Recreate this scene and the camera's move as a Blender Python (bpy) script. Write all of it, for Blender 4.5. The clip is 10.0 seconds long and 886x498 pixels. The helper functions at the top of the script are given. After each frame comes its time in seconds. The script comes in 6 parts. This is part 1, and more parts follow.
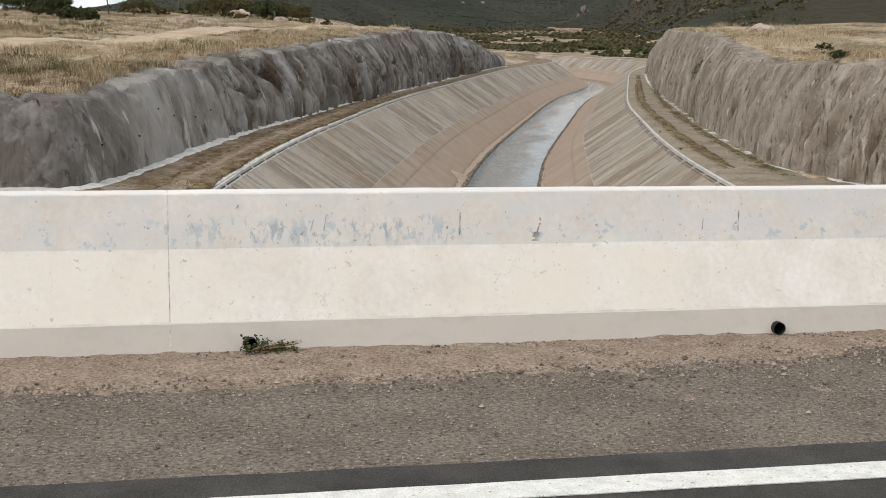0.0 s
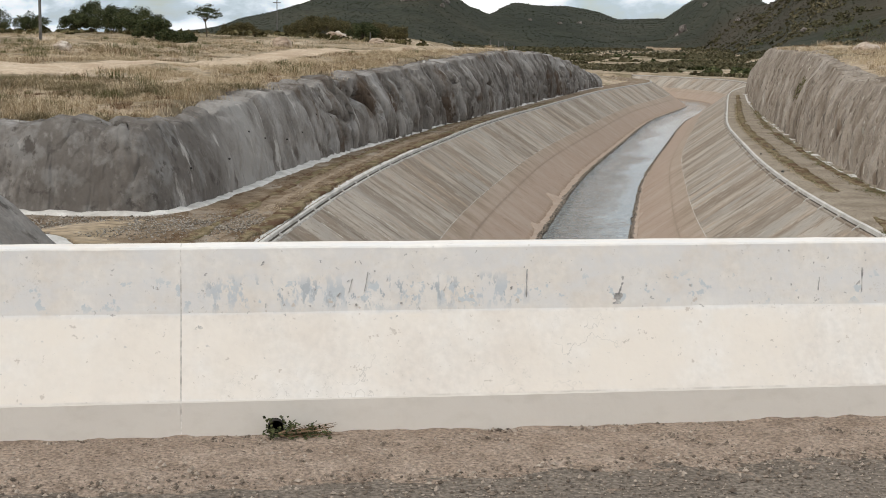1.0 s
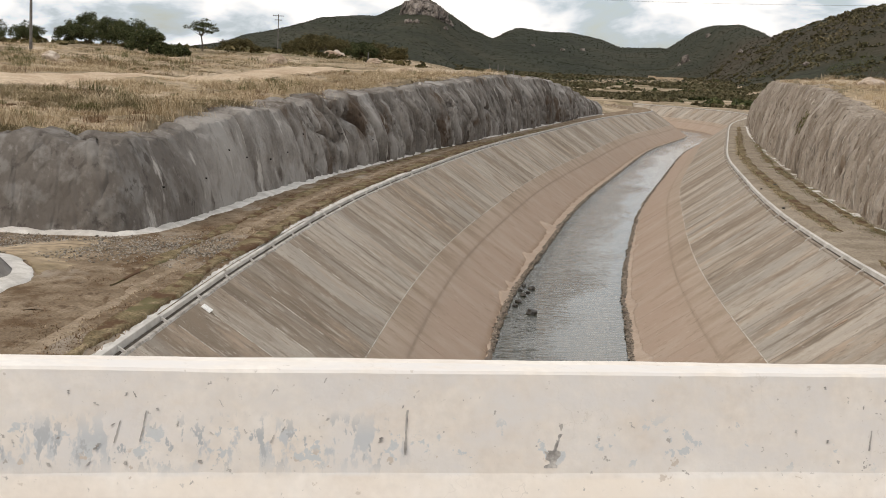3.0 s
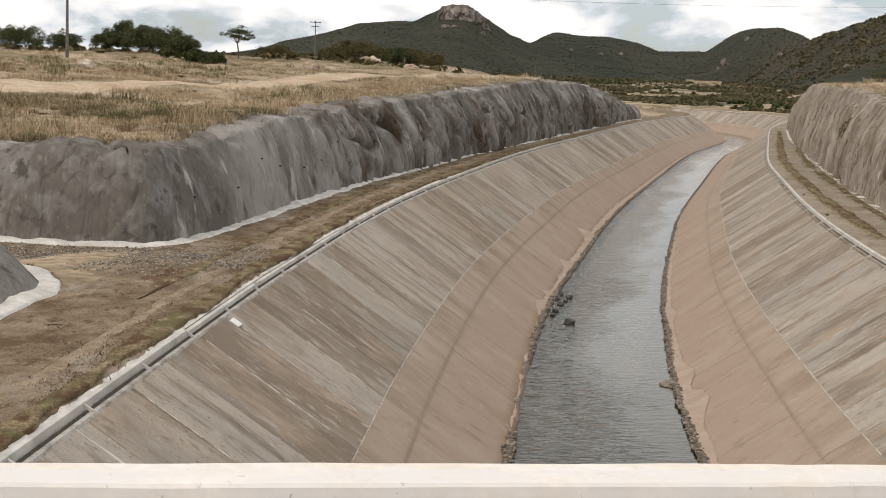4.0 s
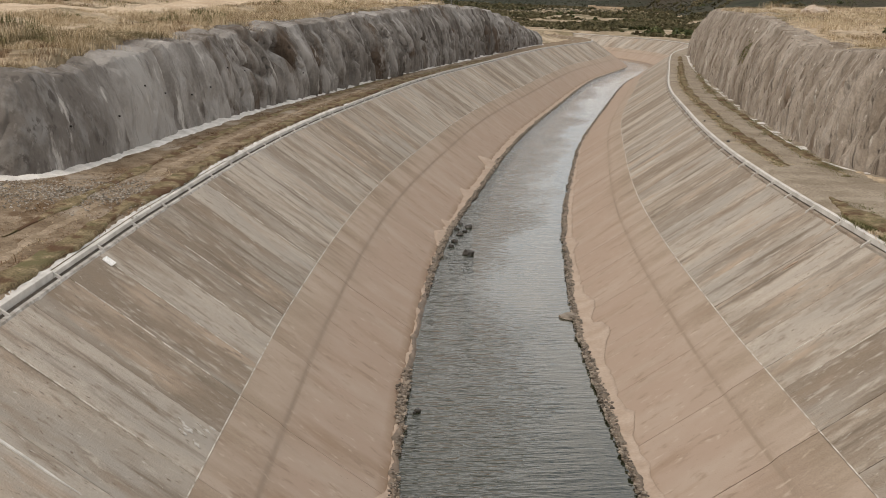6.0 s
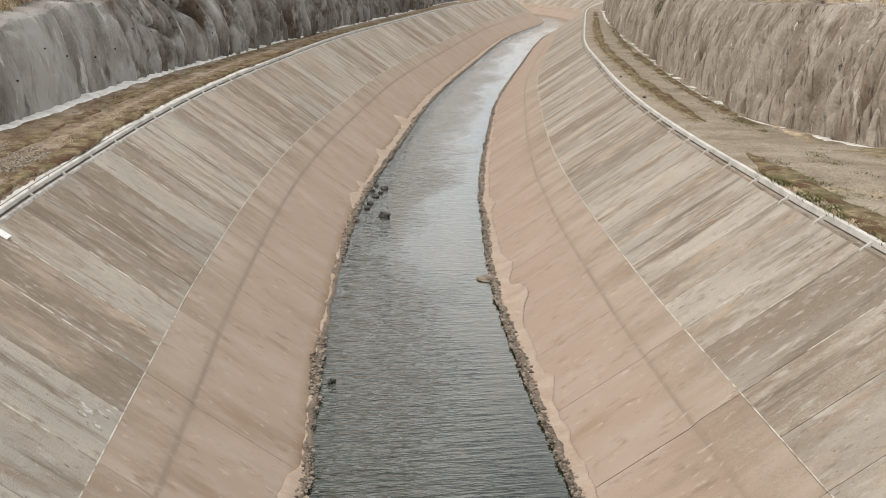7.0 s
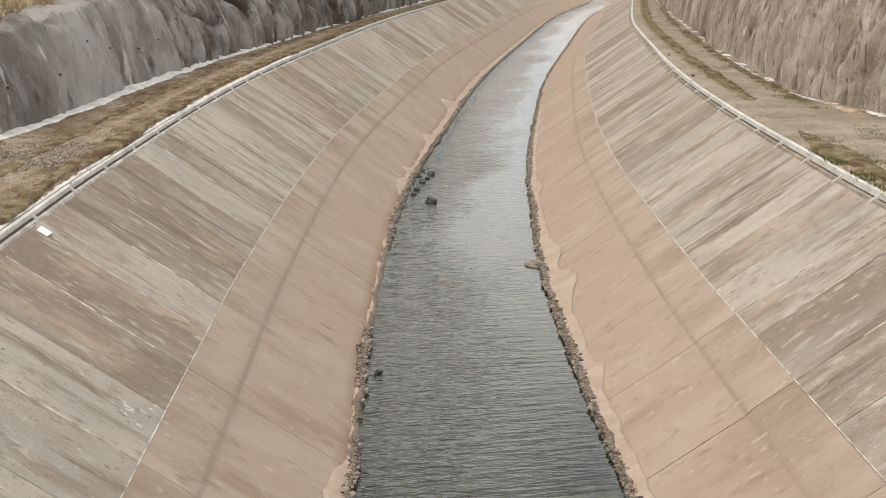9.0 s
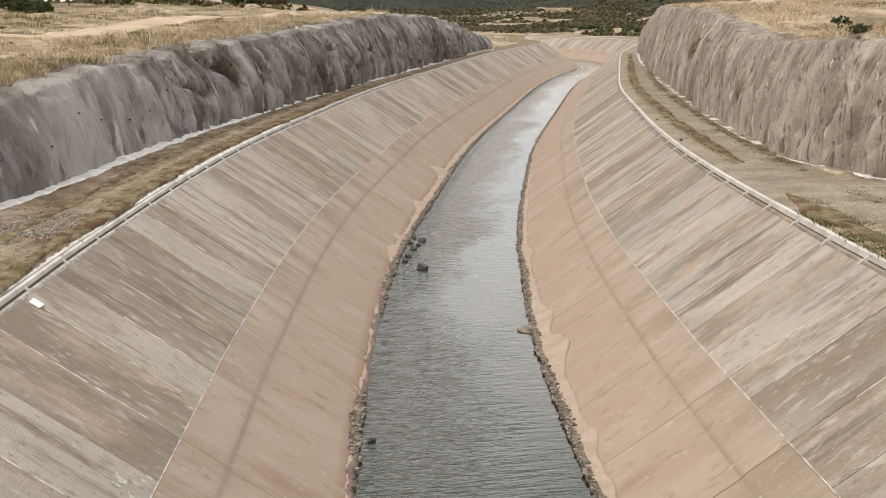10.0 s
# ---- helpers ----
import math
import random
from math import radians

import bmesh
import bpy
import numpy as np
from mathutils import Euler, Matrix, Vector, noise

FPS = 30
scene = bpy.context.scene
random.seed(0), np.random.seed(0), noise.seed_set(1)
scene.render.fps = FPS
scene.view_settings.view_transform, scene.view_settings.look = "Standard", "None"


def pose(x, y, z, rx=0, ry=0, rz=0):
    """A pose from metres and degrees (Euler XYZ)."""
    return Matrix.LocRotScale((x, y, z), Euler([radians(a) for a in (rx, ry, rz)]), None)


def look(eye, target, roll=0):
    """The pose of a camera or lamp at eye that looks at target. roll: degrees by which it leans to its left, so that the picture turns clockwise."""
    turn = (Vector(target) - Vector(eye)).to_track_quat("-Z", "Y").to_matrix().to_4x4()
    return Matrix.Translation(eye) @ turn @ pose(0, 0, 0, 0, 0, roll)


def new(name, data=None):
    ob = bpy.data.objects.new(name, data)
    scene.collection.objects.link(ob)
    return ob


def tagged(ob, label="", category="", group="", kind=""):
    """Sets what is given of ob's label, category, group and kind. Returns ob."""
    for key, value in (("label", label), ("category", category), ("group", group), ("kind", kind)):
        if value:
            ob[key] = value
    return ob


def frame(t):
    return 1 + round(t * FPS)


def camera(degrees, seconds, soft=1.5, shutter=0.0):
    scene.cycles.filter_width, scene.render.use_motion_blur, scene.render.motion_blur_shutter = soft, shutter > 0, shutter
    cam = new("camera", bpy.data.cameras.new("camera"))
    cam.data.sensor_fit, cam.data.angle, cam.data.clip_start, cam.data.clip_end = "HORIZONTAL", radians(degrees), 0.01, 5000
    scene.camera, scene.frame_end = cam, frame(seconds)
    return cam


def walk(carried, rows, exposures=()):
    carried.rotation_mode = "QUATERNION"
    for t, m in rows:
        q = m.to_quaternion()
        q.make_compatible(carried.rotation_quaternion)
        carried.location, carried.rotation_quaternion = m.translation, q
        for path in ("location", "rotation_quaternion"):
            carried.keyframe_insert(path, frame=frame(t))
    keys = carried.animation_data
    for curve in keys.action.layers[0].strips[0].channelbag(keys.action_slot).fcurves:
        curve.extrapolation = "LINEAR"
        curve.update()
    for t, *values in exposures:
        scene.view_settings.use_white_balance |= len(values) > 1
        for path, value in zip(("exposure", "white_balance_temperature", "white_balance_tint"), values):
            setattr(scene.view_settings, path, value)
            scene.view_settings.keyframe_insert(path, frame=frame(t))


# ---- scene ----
cam = camera(35.29, 10.0, soft=0.95)
PATH = [
    (0, (0.000, -7.288, 1.663), (2.174, 2.350, 0.120), 1.02),
    (0.5, (0.233, -6.700, 1.674), (2.131, 2.972, -0.013), 0.54),
    (1, (0.404, -6.160, 1.683), (1.900, 3.626, 0.273), 0.71),
    (1.5, (0.667, -5.472, 1.677), (2.501, 4.235, 0.125), 1.06),
    (2, (0.835, -4.957, 1.671), (2.293, 4.840, 0.291), 1.97),
    (2.5, (1.023, -4.355, 1.662), (2.763, 5.387, 0.225), 2.46),
    (2.7, (1.114, -4.154, 1.656), (2.670, 5.639, 0.362), 2.54),
    (3.8, (1.391, -3.132, 1.679), (2.858, 6.684, 0.460), 2.40),
    (4, (1.437, -2.964, 1.702), (2.682, 6.882, 0.477), 2.09),
    (4.5, (1.536, -2.464, 1.645), (2.926, 7.361, 0.402), 2.80),
    (5, (1.664, -2.193, 1.620), (2.760, 7.668, 0.373), 2.37),
    (5.5, (1.861, -1.637, 1.597), (3.047, 8.174, 0.070), 2.34),
    (6, (2.011, -1.348, 1.616), (3.941, 8.313, -0.101), 2.20),
    (6.2, (2.085, -1.213, 1.608), (4.040, 8.464, 0.020), 1.97),
    (7.3, (2.504, -0.238, 1.599), (5.093, 9.181, -0.540), 1.70),
    (7.5, (2.582, -0.147, 1.601), (4.990, 9.307, -0.596), 1.24),
    (8, (2.680, -0.062, 1.603), (4.783, 9.431, -0.733), 0.84),
    (8.5, (2.700, -0.003, 1.630), (4.872, 9.511, -0.557), 0.06),
    (9, (2.678, 0.033, 1.642), (4.792, 9.573, -0.484), 0.13),
    (9.5, (2.638, 0.011, 1.651), (4.770, 9.608, -0.180), -0.04),
    (10, (2.656, -0.049, 1.673), (4.851, 9.565, 0.012), -0.53),
]
EXPOSURES = [(0, -0.27, 6560, 10), (2.0, -0.26, 6500, 10), (2.5, -0.28, 6900, 12), (4.5, -0.29, 7050, 14), (5.5, -0.26, 7150, 15), (6.2, -0.21, 7050, 13), (7.3, 0.14, 6800, 11), (10, 0.15, 7000, 13)]
walk(cam, [(t, look(e, g, r)) for t, e, g, r in PATH], EXPOSURES)

# ---- world and sun ----
SUN_DIR = Vector((-0.67, -0.43, 0.76)).normalized()      # towards the sun
world = bpy.data.worlds.new("sky")
scene.world = world
world.use_nodes = True
wn, wl = world.node_tree.nodes, world.node_tree.links
wn.clear()
w_out = wn.new("ShaderNodeOutputWorld")
w_bg = wn.new("ShaderNodeBackground")
w_sky = wn.new("ShaderNodeTexSky")
w_sky.sky_type = "NISHITA"
w_sky.sun_disc = False
w_sky.sun_elevation = math.asin(SUN_DIR.z)
w_sky.sun_rotation = math.atan2(SUN_DIR.x, SUN_DIR.y)
w_co = wn.new("ShaderNodeTexCoord")
w_map = wn.new("ShaderNodeMapping")
w_map.inputs["Scale"].default_value = (1.0, 1.0, 2.8)
w_noise = wn.new("ShaderNodeTexNoise")
w_noise.inputs["Scale"].default_value = 9.0
w_noise.inputs["Detail"].default_value = 7
w_noise.inputs["Roughness"].default_value = 0.55
w_noise.inputs["Distortion"].default_value = 0.25
w_ramp = wn.new("ShaderNodeValToRGB")
w_ramp.color_ramp.elements[0].position, w_ramp.color_ramp.elements[0].color = 0.41, (4.8, 5.9, 7.0, 1)
w_ramp.color_ramp.elements[1].position, w_ramp.color_ramp.elements[1].color = 0.56, (11.4, 11.4, 11.2, 1)
w_cov = wn.new("ShaderNodeValToRGB")
w_cov.color_ramp.elements[0].position = 0.27
w_cov.color_ramp.elements[1].position = 0.46
w_mix = wn.new("ShaderNodeMix")
w_mix.data_type = "RGBA"
wl.new(w_co.outputs["Generated"], w_map.inputs["Vector"])
wl.new(w_map.outputs["Vector"], w_noise.inputs["Vector"])
wl.new(w_noise.outputs["Fac"], w_ramp.inputs["Fac"])
wl.new(w_noise.outputs["Fac"], w_cov.inputs["Fac"])
wl.new(w_cov.outputs["Color"], w_mix.inputs["Factor"])
wl.new(w_sky.outputs["Color"], w_mix.inputs[6])
wl.new(w_ramp.outputs["Color"], w_mix.inputs[7])
wl.new(w_mix.outputs[2], w_bg.inputs["Color"])
w_bg.inputs["Strength"].default_value = 0.13
wl.new(w_bg.outputs["Background"], w_out.inputs["Surface"])
sun_data = bpy.data.lights.new("sun", "SUN")
sun_data.energy, sun_data.angle, sun_data.color = 1.6, radians(22), (1.0, 0.91, 0.79)
sun_ob = new("sun", sun_data)
sun_ob.matrix_world = look((-40, -40, 60), Vector((-40, -40, 60)) - SUN_DIR)
scene.view_settings.exposure = 0.0

# ---- materials ----
rng = random.Random(7)


def surface(name, stops, scale=3.0, detail=6, rough=0.85, bump=0.3, bump_scale=20.0, stretch=(1, 1, 1), coord="Object", spread=0.0,
            fine=0.25, fine_scale=40.0, bump_dist=0.02, metal=0.0, island=0.0, extra=None, bump_stretch=None, ridge=None):
    """A procedural surface: a broad noise through a colour ramp, a finer grain over it, and a bump."""
    m = bpy.data.materials.new(name)
    m.use_nodes = True
    n, l = m.node_tree.nodes, m.node_tree.links
    bsdf = n["Principled BSDF"]
    co = n.new("ShaderNodeTexCoord")
    mp = n.new("ShaderNodeMapping")
    mp.inputs["Scale"].default_value = stretch
    l.new(co.outputs[coord], mp.inputs["Vector"])
    vec = mp.outputs["Vector"]
    info = n.new("ShaderNodeObjectInfo")
    if spread:
        add = n.new("ShaderNodeVectorMath")
        add.operation = "ADD"
        mul = n.new("ShaderNodeMath")
        mul.operation = "MULTIPLY"
        mul.inputs[1].default_value = 37.0
        l.new(info.outputs["Random"], mul.inputs[0])
        l.new(vec, add.inputs[0])
        l.new(mul.outputs[0], add.inputs[1])
        vec = add.outputs[0]
    nz = n.new("ShaderNodeTexNoise")
    nz.inputs["Scale"].default_value, nz.inputs["Detail"].default_value, nz.inputs["Roughness"].default_value = scale, detail, 0.6
    l.new(vec, nz.inputs["Vector"])
    rp = n.new("ShaderNodeValToRGB")
    el = rp.color_ramp.elements
    while len(el) < len(stops):
        el.new(0.5)
    for e, (p, c) in zip(el, stops):
        e.position, e.color = p, (*c, 1)
    fac = nz.outputs["Fac"]
    if spread or island:
        geo = n.new("ShaderNodeNewGeometry")
        sh = n.new("ShaderNodeMath")
        sh.operation = "MULTIPLY_ADD"
        l.new(info.outputs["Random"] if spread else geo.outputs["Random Per Island"], sh.inputs[0])
        sh.inputs[1].default_value = spread or island
        sh2 = n.new("ShaderNodeMath")
        sh2.operation = "SUBTRACT"
        l.new(fac, sh.inputs[2])
        l.new(sh.outputs[0], sh2.inputs[0])
        sh2.inputs[1].default_value = (spread or island) / 2
        fac = sh2.outputs[0]
    l.new(fac, rp.inputs["Fac"])
    nf = n.new("ShaderNodeTexNoise")
    nf.inputs["Scale"].default_value, nf.inputs["Detail"].default_value = fine_scale, 4
    l.new(co.outputs[coord], nf.inputs["Vector"])
    mr = n.new("ShaderNodeMapRange")
    mr.inputs["From Min"].default_value, mr.inputs["From Max"].default_value = 0.3, 0.7
    mr.inputs["To Min"].default_value, mr.inputs["To Max"].default_value = 1 - fine, 1 + fine
    l.new(nf.outputs["Fac"], mr.inputs["Value"])
    mx = n.new("ShaderNodeMix")
    mx.data_type, mx.blend_type = "RGBA", "MULTIPLY"
    mx.inputs["Factor"].default_value = 1.0
    l.new(rp.outputs["Color"], mx.inputs[6])
    l.new(mr.outputs["Result"], mx.inputs[7])
    colour = mx.outputs[2]
    if extra:
        colour = extra(n, l, co, colour)
    l.new(colour, bsdf.inputs["Base Color"])
    bsdf.inputs["Roughness"].default_value = rough
    bsdf.inputs["Metallic"].default_value = metal
    bsdf.inputs["Specular IOR Level"].default_value = 0.5 if rough < 0.8 else 0.12
    if bump:
        nb = n.new("ShaderNodeTexNoise")
        nb.inputs["Scale"].default_value, nb.inputs["Detail"].default_value = bump_scale, 8
        if bump_stretch:
            mb = n.new("ShaderNodeMapping")
            mb.inputs["Scale"].default_value = bump_stretch
            l.new(co.outputs[coord], mb.inputs["Vector"])
            l.new(mb.outputs["Vector"], nb.inputs["Vector"])
        else:
            l.new(co.outputs[coord], nb.inputs["Vector"])
        bp = n.new("ShaderNodeBump")
        bp.inputs["Strength"].default_value, bp.inputs["Distance"].default_value = bump, bump_dist
        l.new(nb.outputs["Fac"], bp.inputs["Height"])
        if ridge:
            # narrow creases: where a second noise crosses its middle
            r_scale, r_stretch, r_wide, r_dist = ridge
            mr2 = n.new("ShaderNodeMapping")
            mr2.inputs["Scale"].default_value = r_stretch
            l.new(co.outputs[coord], mr2.inputs["Vector"])
            nr = n.new("ShaderNodeTexNoise")
            nr.inputs["Scale"].default_value, nr.inputs["Detail"].default_value, nr.inputs["Distortion"].default_value = r_scale, 3, 0.4
            l.new(mr2.outputs["Vector"], nr.inputs["Vector"])
            s1 = n.new("ShaderNodeMath")
            s1.operation = "SUBTRACT"
            s1.inputs[1].default_value = 0.5
            l.new(nr.outputs["Fac"], s1.inputs[0])
            s2 = n.new("ShaderNodeMath")
            s2.operation = "ABSOLUTE"
            l.new(s1.outputs[0], s2.inputs[0])
            s3 = n.new("ShaderNodeMapRange")
            s3.inputs["From Max"].default_value = r_wide
            l.new(s2.outputs[0], s3.inputs["Value"])
            bp2 = n.new("ShaderNodeBump")
            bp2.inputs["Strength"].default_value, bp2.inputs["Distance"].default_value = 1.0, r_dist
            l.new(s3.outputs["Result"], bp2.inputs["Height"])
            l.new(bp.outputs["Normal"], bp2.inputs["Normal"])
            bp = bp2
        l.new(bp.outputs["Normal"], bsdf.inputs["Normal"])
    return m


def patches(colour2, scale, lo, hi, stretch=(1, 1, 1), coord="Object", offset=(0, 0, 0), box=None):
    """Patches of a second colour, by a noise of its own; box: (low corner, high corner, fade) that holds them."""
    def build(n, l, co, colour):
        mp = n.new("ShaderNodeMapping")
        mp.inputs["Scale"].default_value, mp.inputs["Location"].default_value = stretch, offset
        l.new(co.outputs[coord], mp.inputs["Vector"])
        nz = n.new("ShaderNodeTexNoise")
        nz.inputs["Scale"].default_value, nz.inputs["Detail"].default_value, nz.inputs["Roughness"].default_value = scale, 7, 0.62
        own = n.new("ShaderNodeObjectInfo")
        shift = n.new("ShaderNodeVectorMath")
        shift.operation = "MULTIPLY_ADD"
        l.new(own.outputs["Random"], shift.inputs[0])
        shift.inputs[1].default_value = (41.0, 67.0, 53.0)
        l.new(mp.outputs["Vector"], shift.inputs[2])
        l.new(shift.outputs[0], nz.inputs["Vector"])
        mr = n.new("ShaderNodeMapRange")
        mr.inputs["From Min"].default_value, mr.inputs["From Max"].default_value = lo, hi
        l.new(nz.outputs["Fac"], mr.inputs["Value"])
        fac = mr.outputs["Result"]
        if box:
            sp = n.new("ShaderNodeSeparateXYZ")
            l.new(co.outputs[coord], sp.inputs["Vector"])
            for i in range(3):
                for edge, way in ((box[0][i], 1), (box[1][i], -1)):
                    g = n.new("ShaderNodeMapRange")
                    g.inputs["From Min"].default_value, g.inputs["From Max"].default_value = edge, edge + way * box[2]
                    l.new(sp.outputs[i], g.inputs["Value"])
                    k = n.new("ShaderNodeMath")
                    k.operation = "MULTIPLY"
                    l.new(fac, k.inputs[0])
                    l.new(g.outputs["Result"], k.inputs[1])
                    fac = k.outputs[0]
        mx = n.new("ShaderNodeMix")
        mx.data_type = "RGBA"
        l.new(fac, mx.inputs["Factor"])
        l.new(colour, mx.inputs[6])
        mx.inputs[7].default_value = (*colour2, 1)
        return mx.outputs[2]
    return build


def cracks(colour2, scale, width, mask_scale, lo, hi, stretch=(1, 1, 1)):
    """Thin crooked lines of a second colour, here and there."""
    def build(n, l, co, colour):
        mp = n.new("ShaderNodeMapping")
        mp.inputs["Scale"].default_value = stretch
        l.new(co.outputs["Object"], mp.inputs["Vector"])
        nz = n.new("ShaderNodeTexNoise")
        nz.inputs["Scale"].default_value, nz.inputs["Detail"].default_value, nz.inputs["Roughness"].default_value = scale, 5, 0.6
        l.new(mp.outputs["Vector"], nz.inputs["Vector"])
        d = n.new("ShaderNodeMath")
        d.operation = "COMPARE"
        d.inputs[1].default_value, d.inputs[2].default_value = 0.5, width
        l.new(nz.outputs["Fac"], d.inputs[0])
        nm = n.new("ShaderNodeTexNoise")
        nm.inputs["Scale"].default_value = mask_scale
        l.new(co.outputs["Object"], nm.inputs["Vector"])
        mr = n.new("ShaderNodeMapRange")
        mr.inputs["From Min"].default_value, mr.inputs["From Max"].default_value = lo, hi
        l.new(nm.outputs["Fac"], mr.inputs["Value"])
        k = n.new("ShaderNodeMath")
        k.operation = "MULTIPLY"
        l.new(d.outputs[0], k.inputs[0])
        l.new(mr.outputs["Result"], k.inputs[1])
        mx = n.new("ShaderNodeMix")
        mx.data_type = "RGBA"
        l.new(k.outputs[0], mx.inputs["Factor"])
        l.new(colour, mx.inputs[6])
        mx.inputs[7].default_value = (*colour2, 1)
        return mx.outputs[2]
    return build


def chain(*steps):
    def build(n, l, co, colour):
        for s in steps:
            colour = s(n, l, co, colour)
        return colour
    return build


M_barrier = surface("barrier_paint", [(0.3, (0.715, 0.652, 0.590)), (0.5, (0.770, 0.722, 0.668)), (0.72, (0.82, 0.795, 0.765))], scale=3.2, detail=9, rough=0.75,
                    bump=0.5, bump_scale=9, fine=0.05, fine_scale=34, bump_dist=0.016,
                    # steep upper face greyer, slope warmer: their shading put into the colour
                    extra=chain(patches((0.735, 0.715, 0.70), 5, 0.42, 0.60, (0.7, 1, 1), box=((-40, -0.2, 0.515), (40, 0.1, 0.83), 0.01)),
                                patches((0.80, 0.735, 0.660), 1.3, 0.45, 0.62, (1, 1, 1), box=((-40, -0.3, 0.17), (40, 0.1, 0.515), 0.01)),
                                patches((0.56, 0.585, 0.61), 13, 0.53, 0.57, (1, 1, 0.5), box=((0.25, -0.2, 0.515), (1.75, 0.1, 0.70), 0.07)), patches((0.46, 0.485, 0.51), 26, 0.58, 0.60, (1, 1, 0.45), offset=(1, 1, 7), box=((0.25, -0.2, 0.515), (1.75, 0.1, 0.70), 0.07)),
                                patches((0.58, 0.61, 0.63), 14, 0.60, 0.615, (0.8, 1, 0.8), offset=(3, 1, 2), box=((-3, -0.2, 0.515), (6, 0.1, 0.70), 0.05)),
                                patches((0.43, 0.41, 0.385), 24, 0.665, 0.68, (1, 1, 1), box=((-3, -0.2, 0.45), (6, 0.1, 0.80), 0.02)),
                                patches((0.60, 0.54, 0.48), 18, 0.655, 0.67, (1, 1, 1), offset=(1, 4, 2), box=((-3, -0.3, 0.17), (6, 0.1, 0.60), 0.02)),
                                cracks((0.62, 0.58, 0.535), 2.2, 0.0022, 1.6, 0.56, 0.70), cracks((0.62, 0.58, 0.53), 7.0, 0.003, 2.0, 0.57, 0.66), patches((0.60, 0.565, 0.53), 40, 0.66, 0.69, (1, 1, 1), offset=(3, 3, 3)),
                                # base lip: dust, plus the shade of its upright face painted darker
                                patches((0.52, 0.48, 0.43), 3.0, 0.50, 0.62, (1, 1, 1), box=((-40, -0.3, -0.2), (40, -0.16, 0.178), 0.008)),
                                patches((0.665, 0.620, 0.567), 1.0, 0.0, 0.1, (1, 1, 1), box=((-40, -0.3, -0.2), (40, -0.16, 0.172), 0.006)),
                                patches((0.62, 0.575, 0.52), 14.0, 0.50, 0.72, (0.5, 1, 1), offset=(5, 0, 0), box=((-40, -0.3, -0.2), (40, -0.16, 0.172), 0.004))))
M_scar = surface("scar", [(0.3, (0.30, 0.29, 0.28)), (0.7, (0.52, 0.50, 0.48))], scale=40, bump=0.5)
M_filler = surface("joint_filler_mortar", [(0.36, (0.36, 0.335, 0.31)), (0.46, (0.60, 0.565, 0.53)), (0.6, (0.72, 0.685, 0.645))], scale=7, detail=8, bump=0.6, bump_scale=30)
M_dark = surface("dark_hollow", [(0.3, (0.02, 0.018, 0.016)), (0.7, (0.05, 0.045, 0.04))], scale=20, bump=0.2)
M_chip = surface("chip_seal", [(0.36, (0.158, 0.132, 0.108)), (0.62, (0.214, 0.181, 0.150))], scale=2.0, rough=0.9, fine=0.5, fine_scale=46, bump=0.9, bump_scale=48, bump_dist=0.025,
                 extra=chain(patches((0.33, 0.285, 0.238), 56, 0.575, 0.66, (0.6, 1, 1)), patches((0.085, 0.073, 0.062), 52, 0.58, 0.66, (0.6, 1, 1), offset=(2, 5, 0))))
M_asphalt = surface("asphalt", [(0.35, (0.049, 0.046, 0.043)), (0.65, (0.078, 0.074, 0.069))], scale=3.0, rough=0.85, fine=0.4, fine_scale=150, bump=0.8, bump_scale=150, bump_dist=0.008)
M_line = surface("road_paint", [(0.35, (0.62, 0.61, 0.58)), (0.6, (0.78, 0.77, 0.74))], scale=14, rough=0.6, fine=0.15, fine_scale=120, bump=0.5, bump_scale=130, bump_dist=0.006,
                 extra=patches((0.13, 0.125, 0.12), 38, 0.62, 0.68))
M_sand = surface("roadside_sand", [(0.3, (0.27, 0.205, 0.158)), (0.6, (0.375, 0.295, 0.235)), (0.8, (0.44, 0.36, 0.30))], scale=5, rough=0.95, fine=0.40, fine_scale=55, bump=1.0,
                 bump_scale=45, bump_dist=0.035, extra=chain(patches((0.13, 0.10, 0.08), 60, 0.60, 0.66), patches((0.50, 0.43, 0.36), 80, 0.62, 0.68, offset=(3, 3, 3))))
M_pebble = surface("pebble", [(0.15, (0.125, 0.100, 0.080)), (0.5, (0.245, 0.197, 0.157)), (0.9, (0.42, 0.355, 0.295))], scale=6, rough=0.9, bump=0.3, island=1.1)
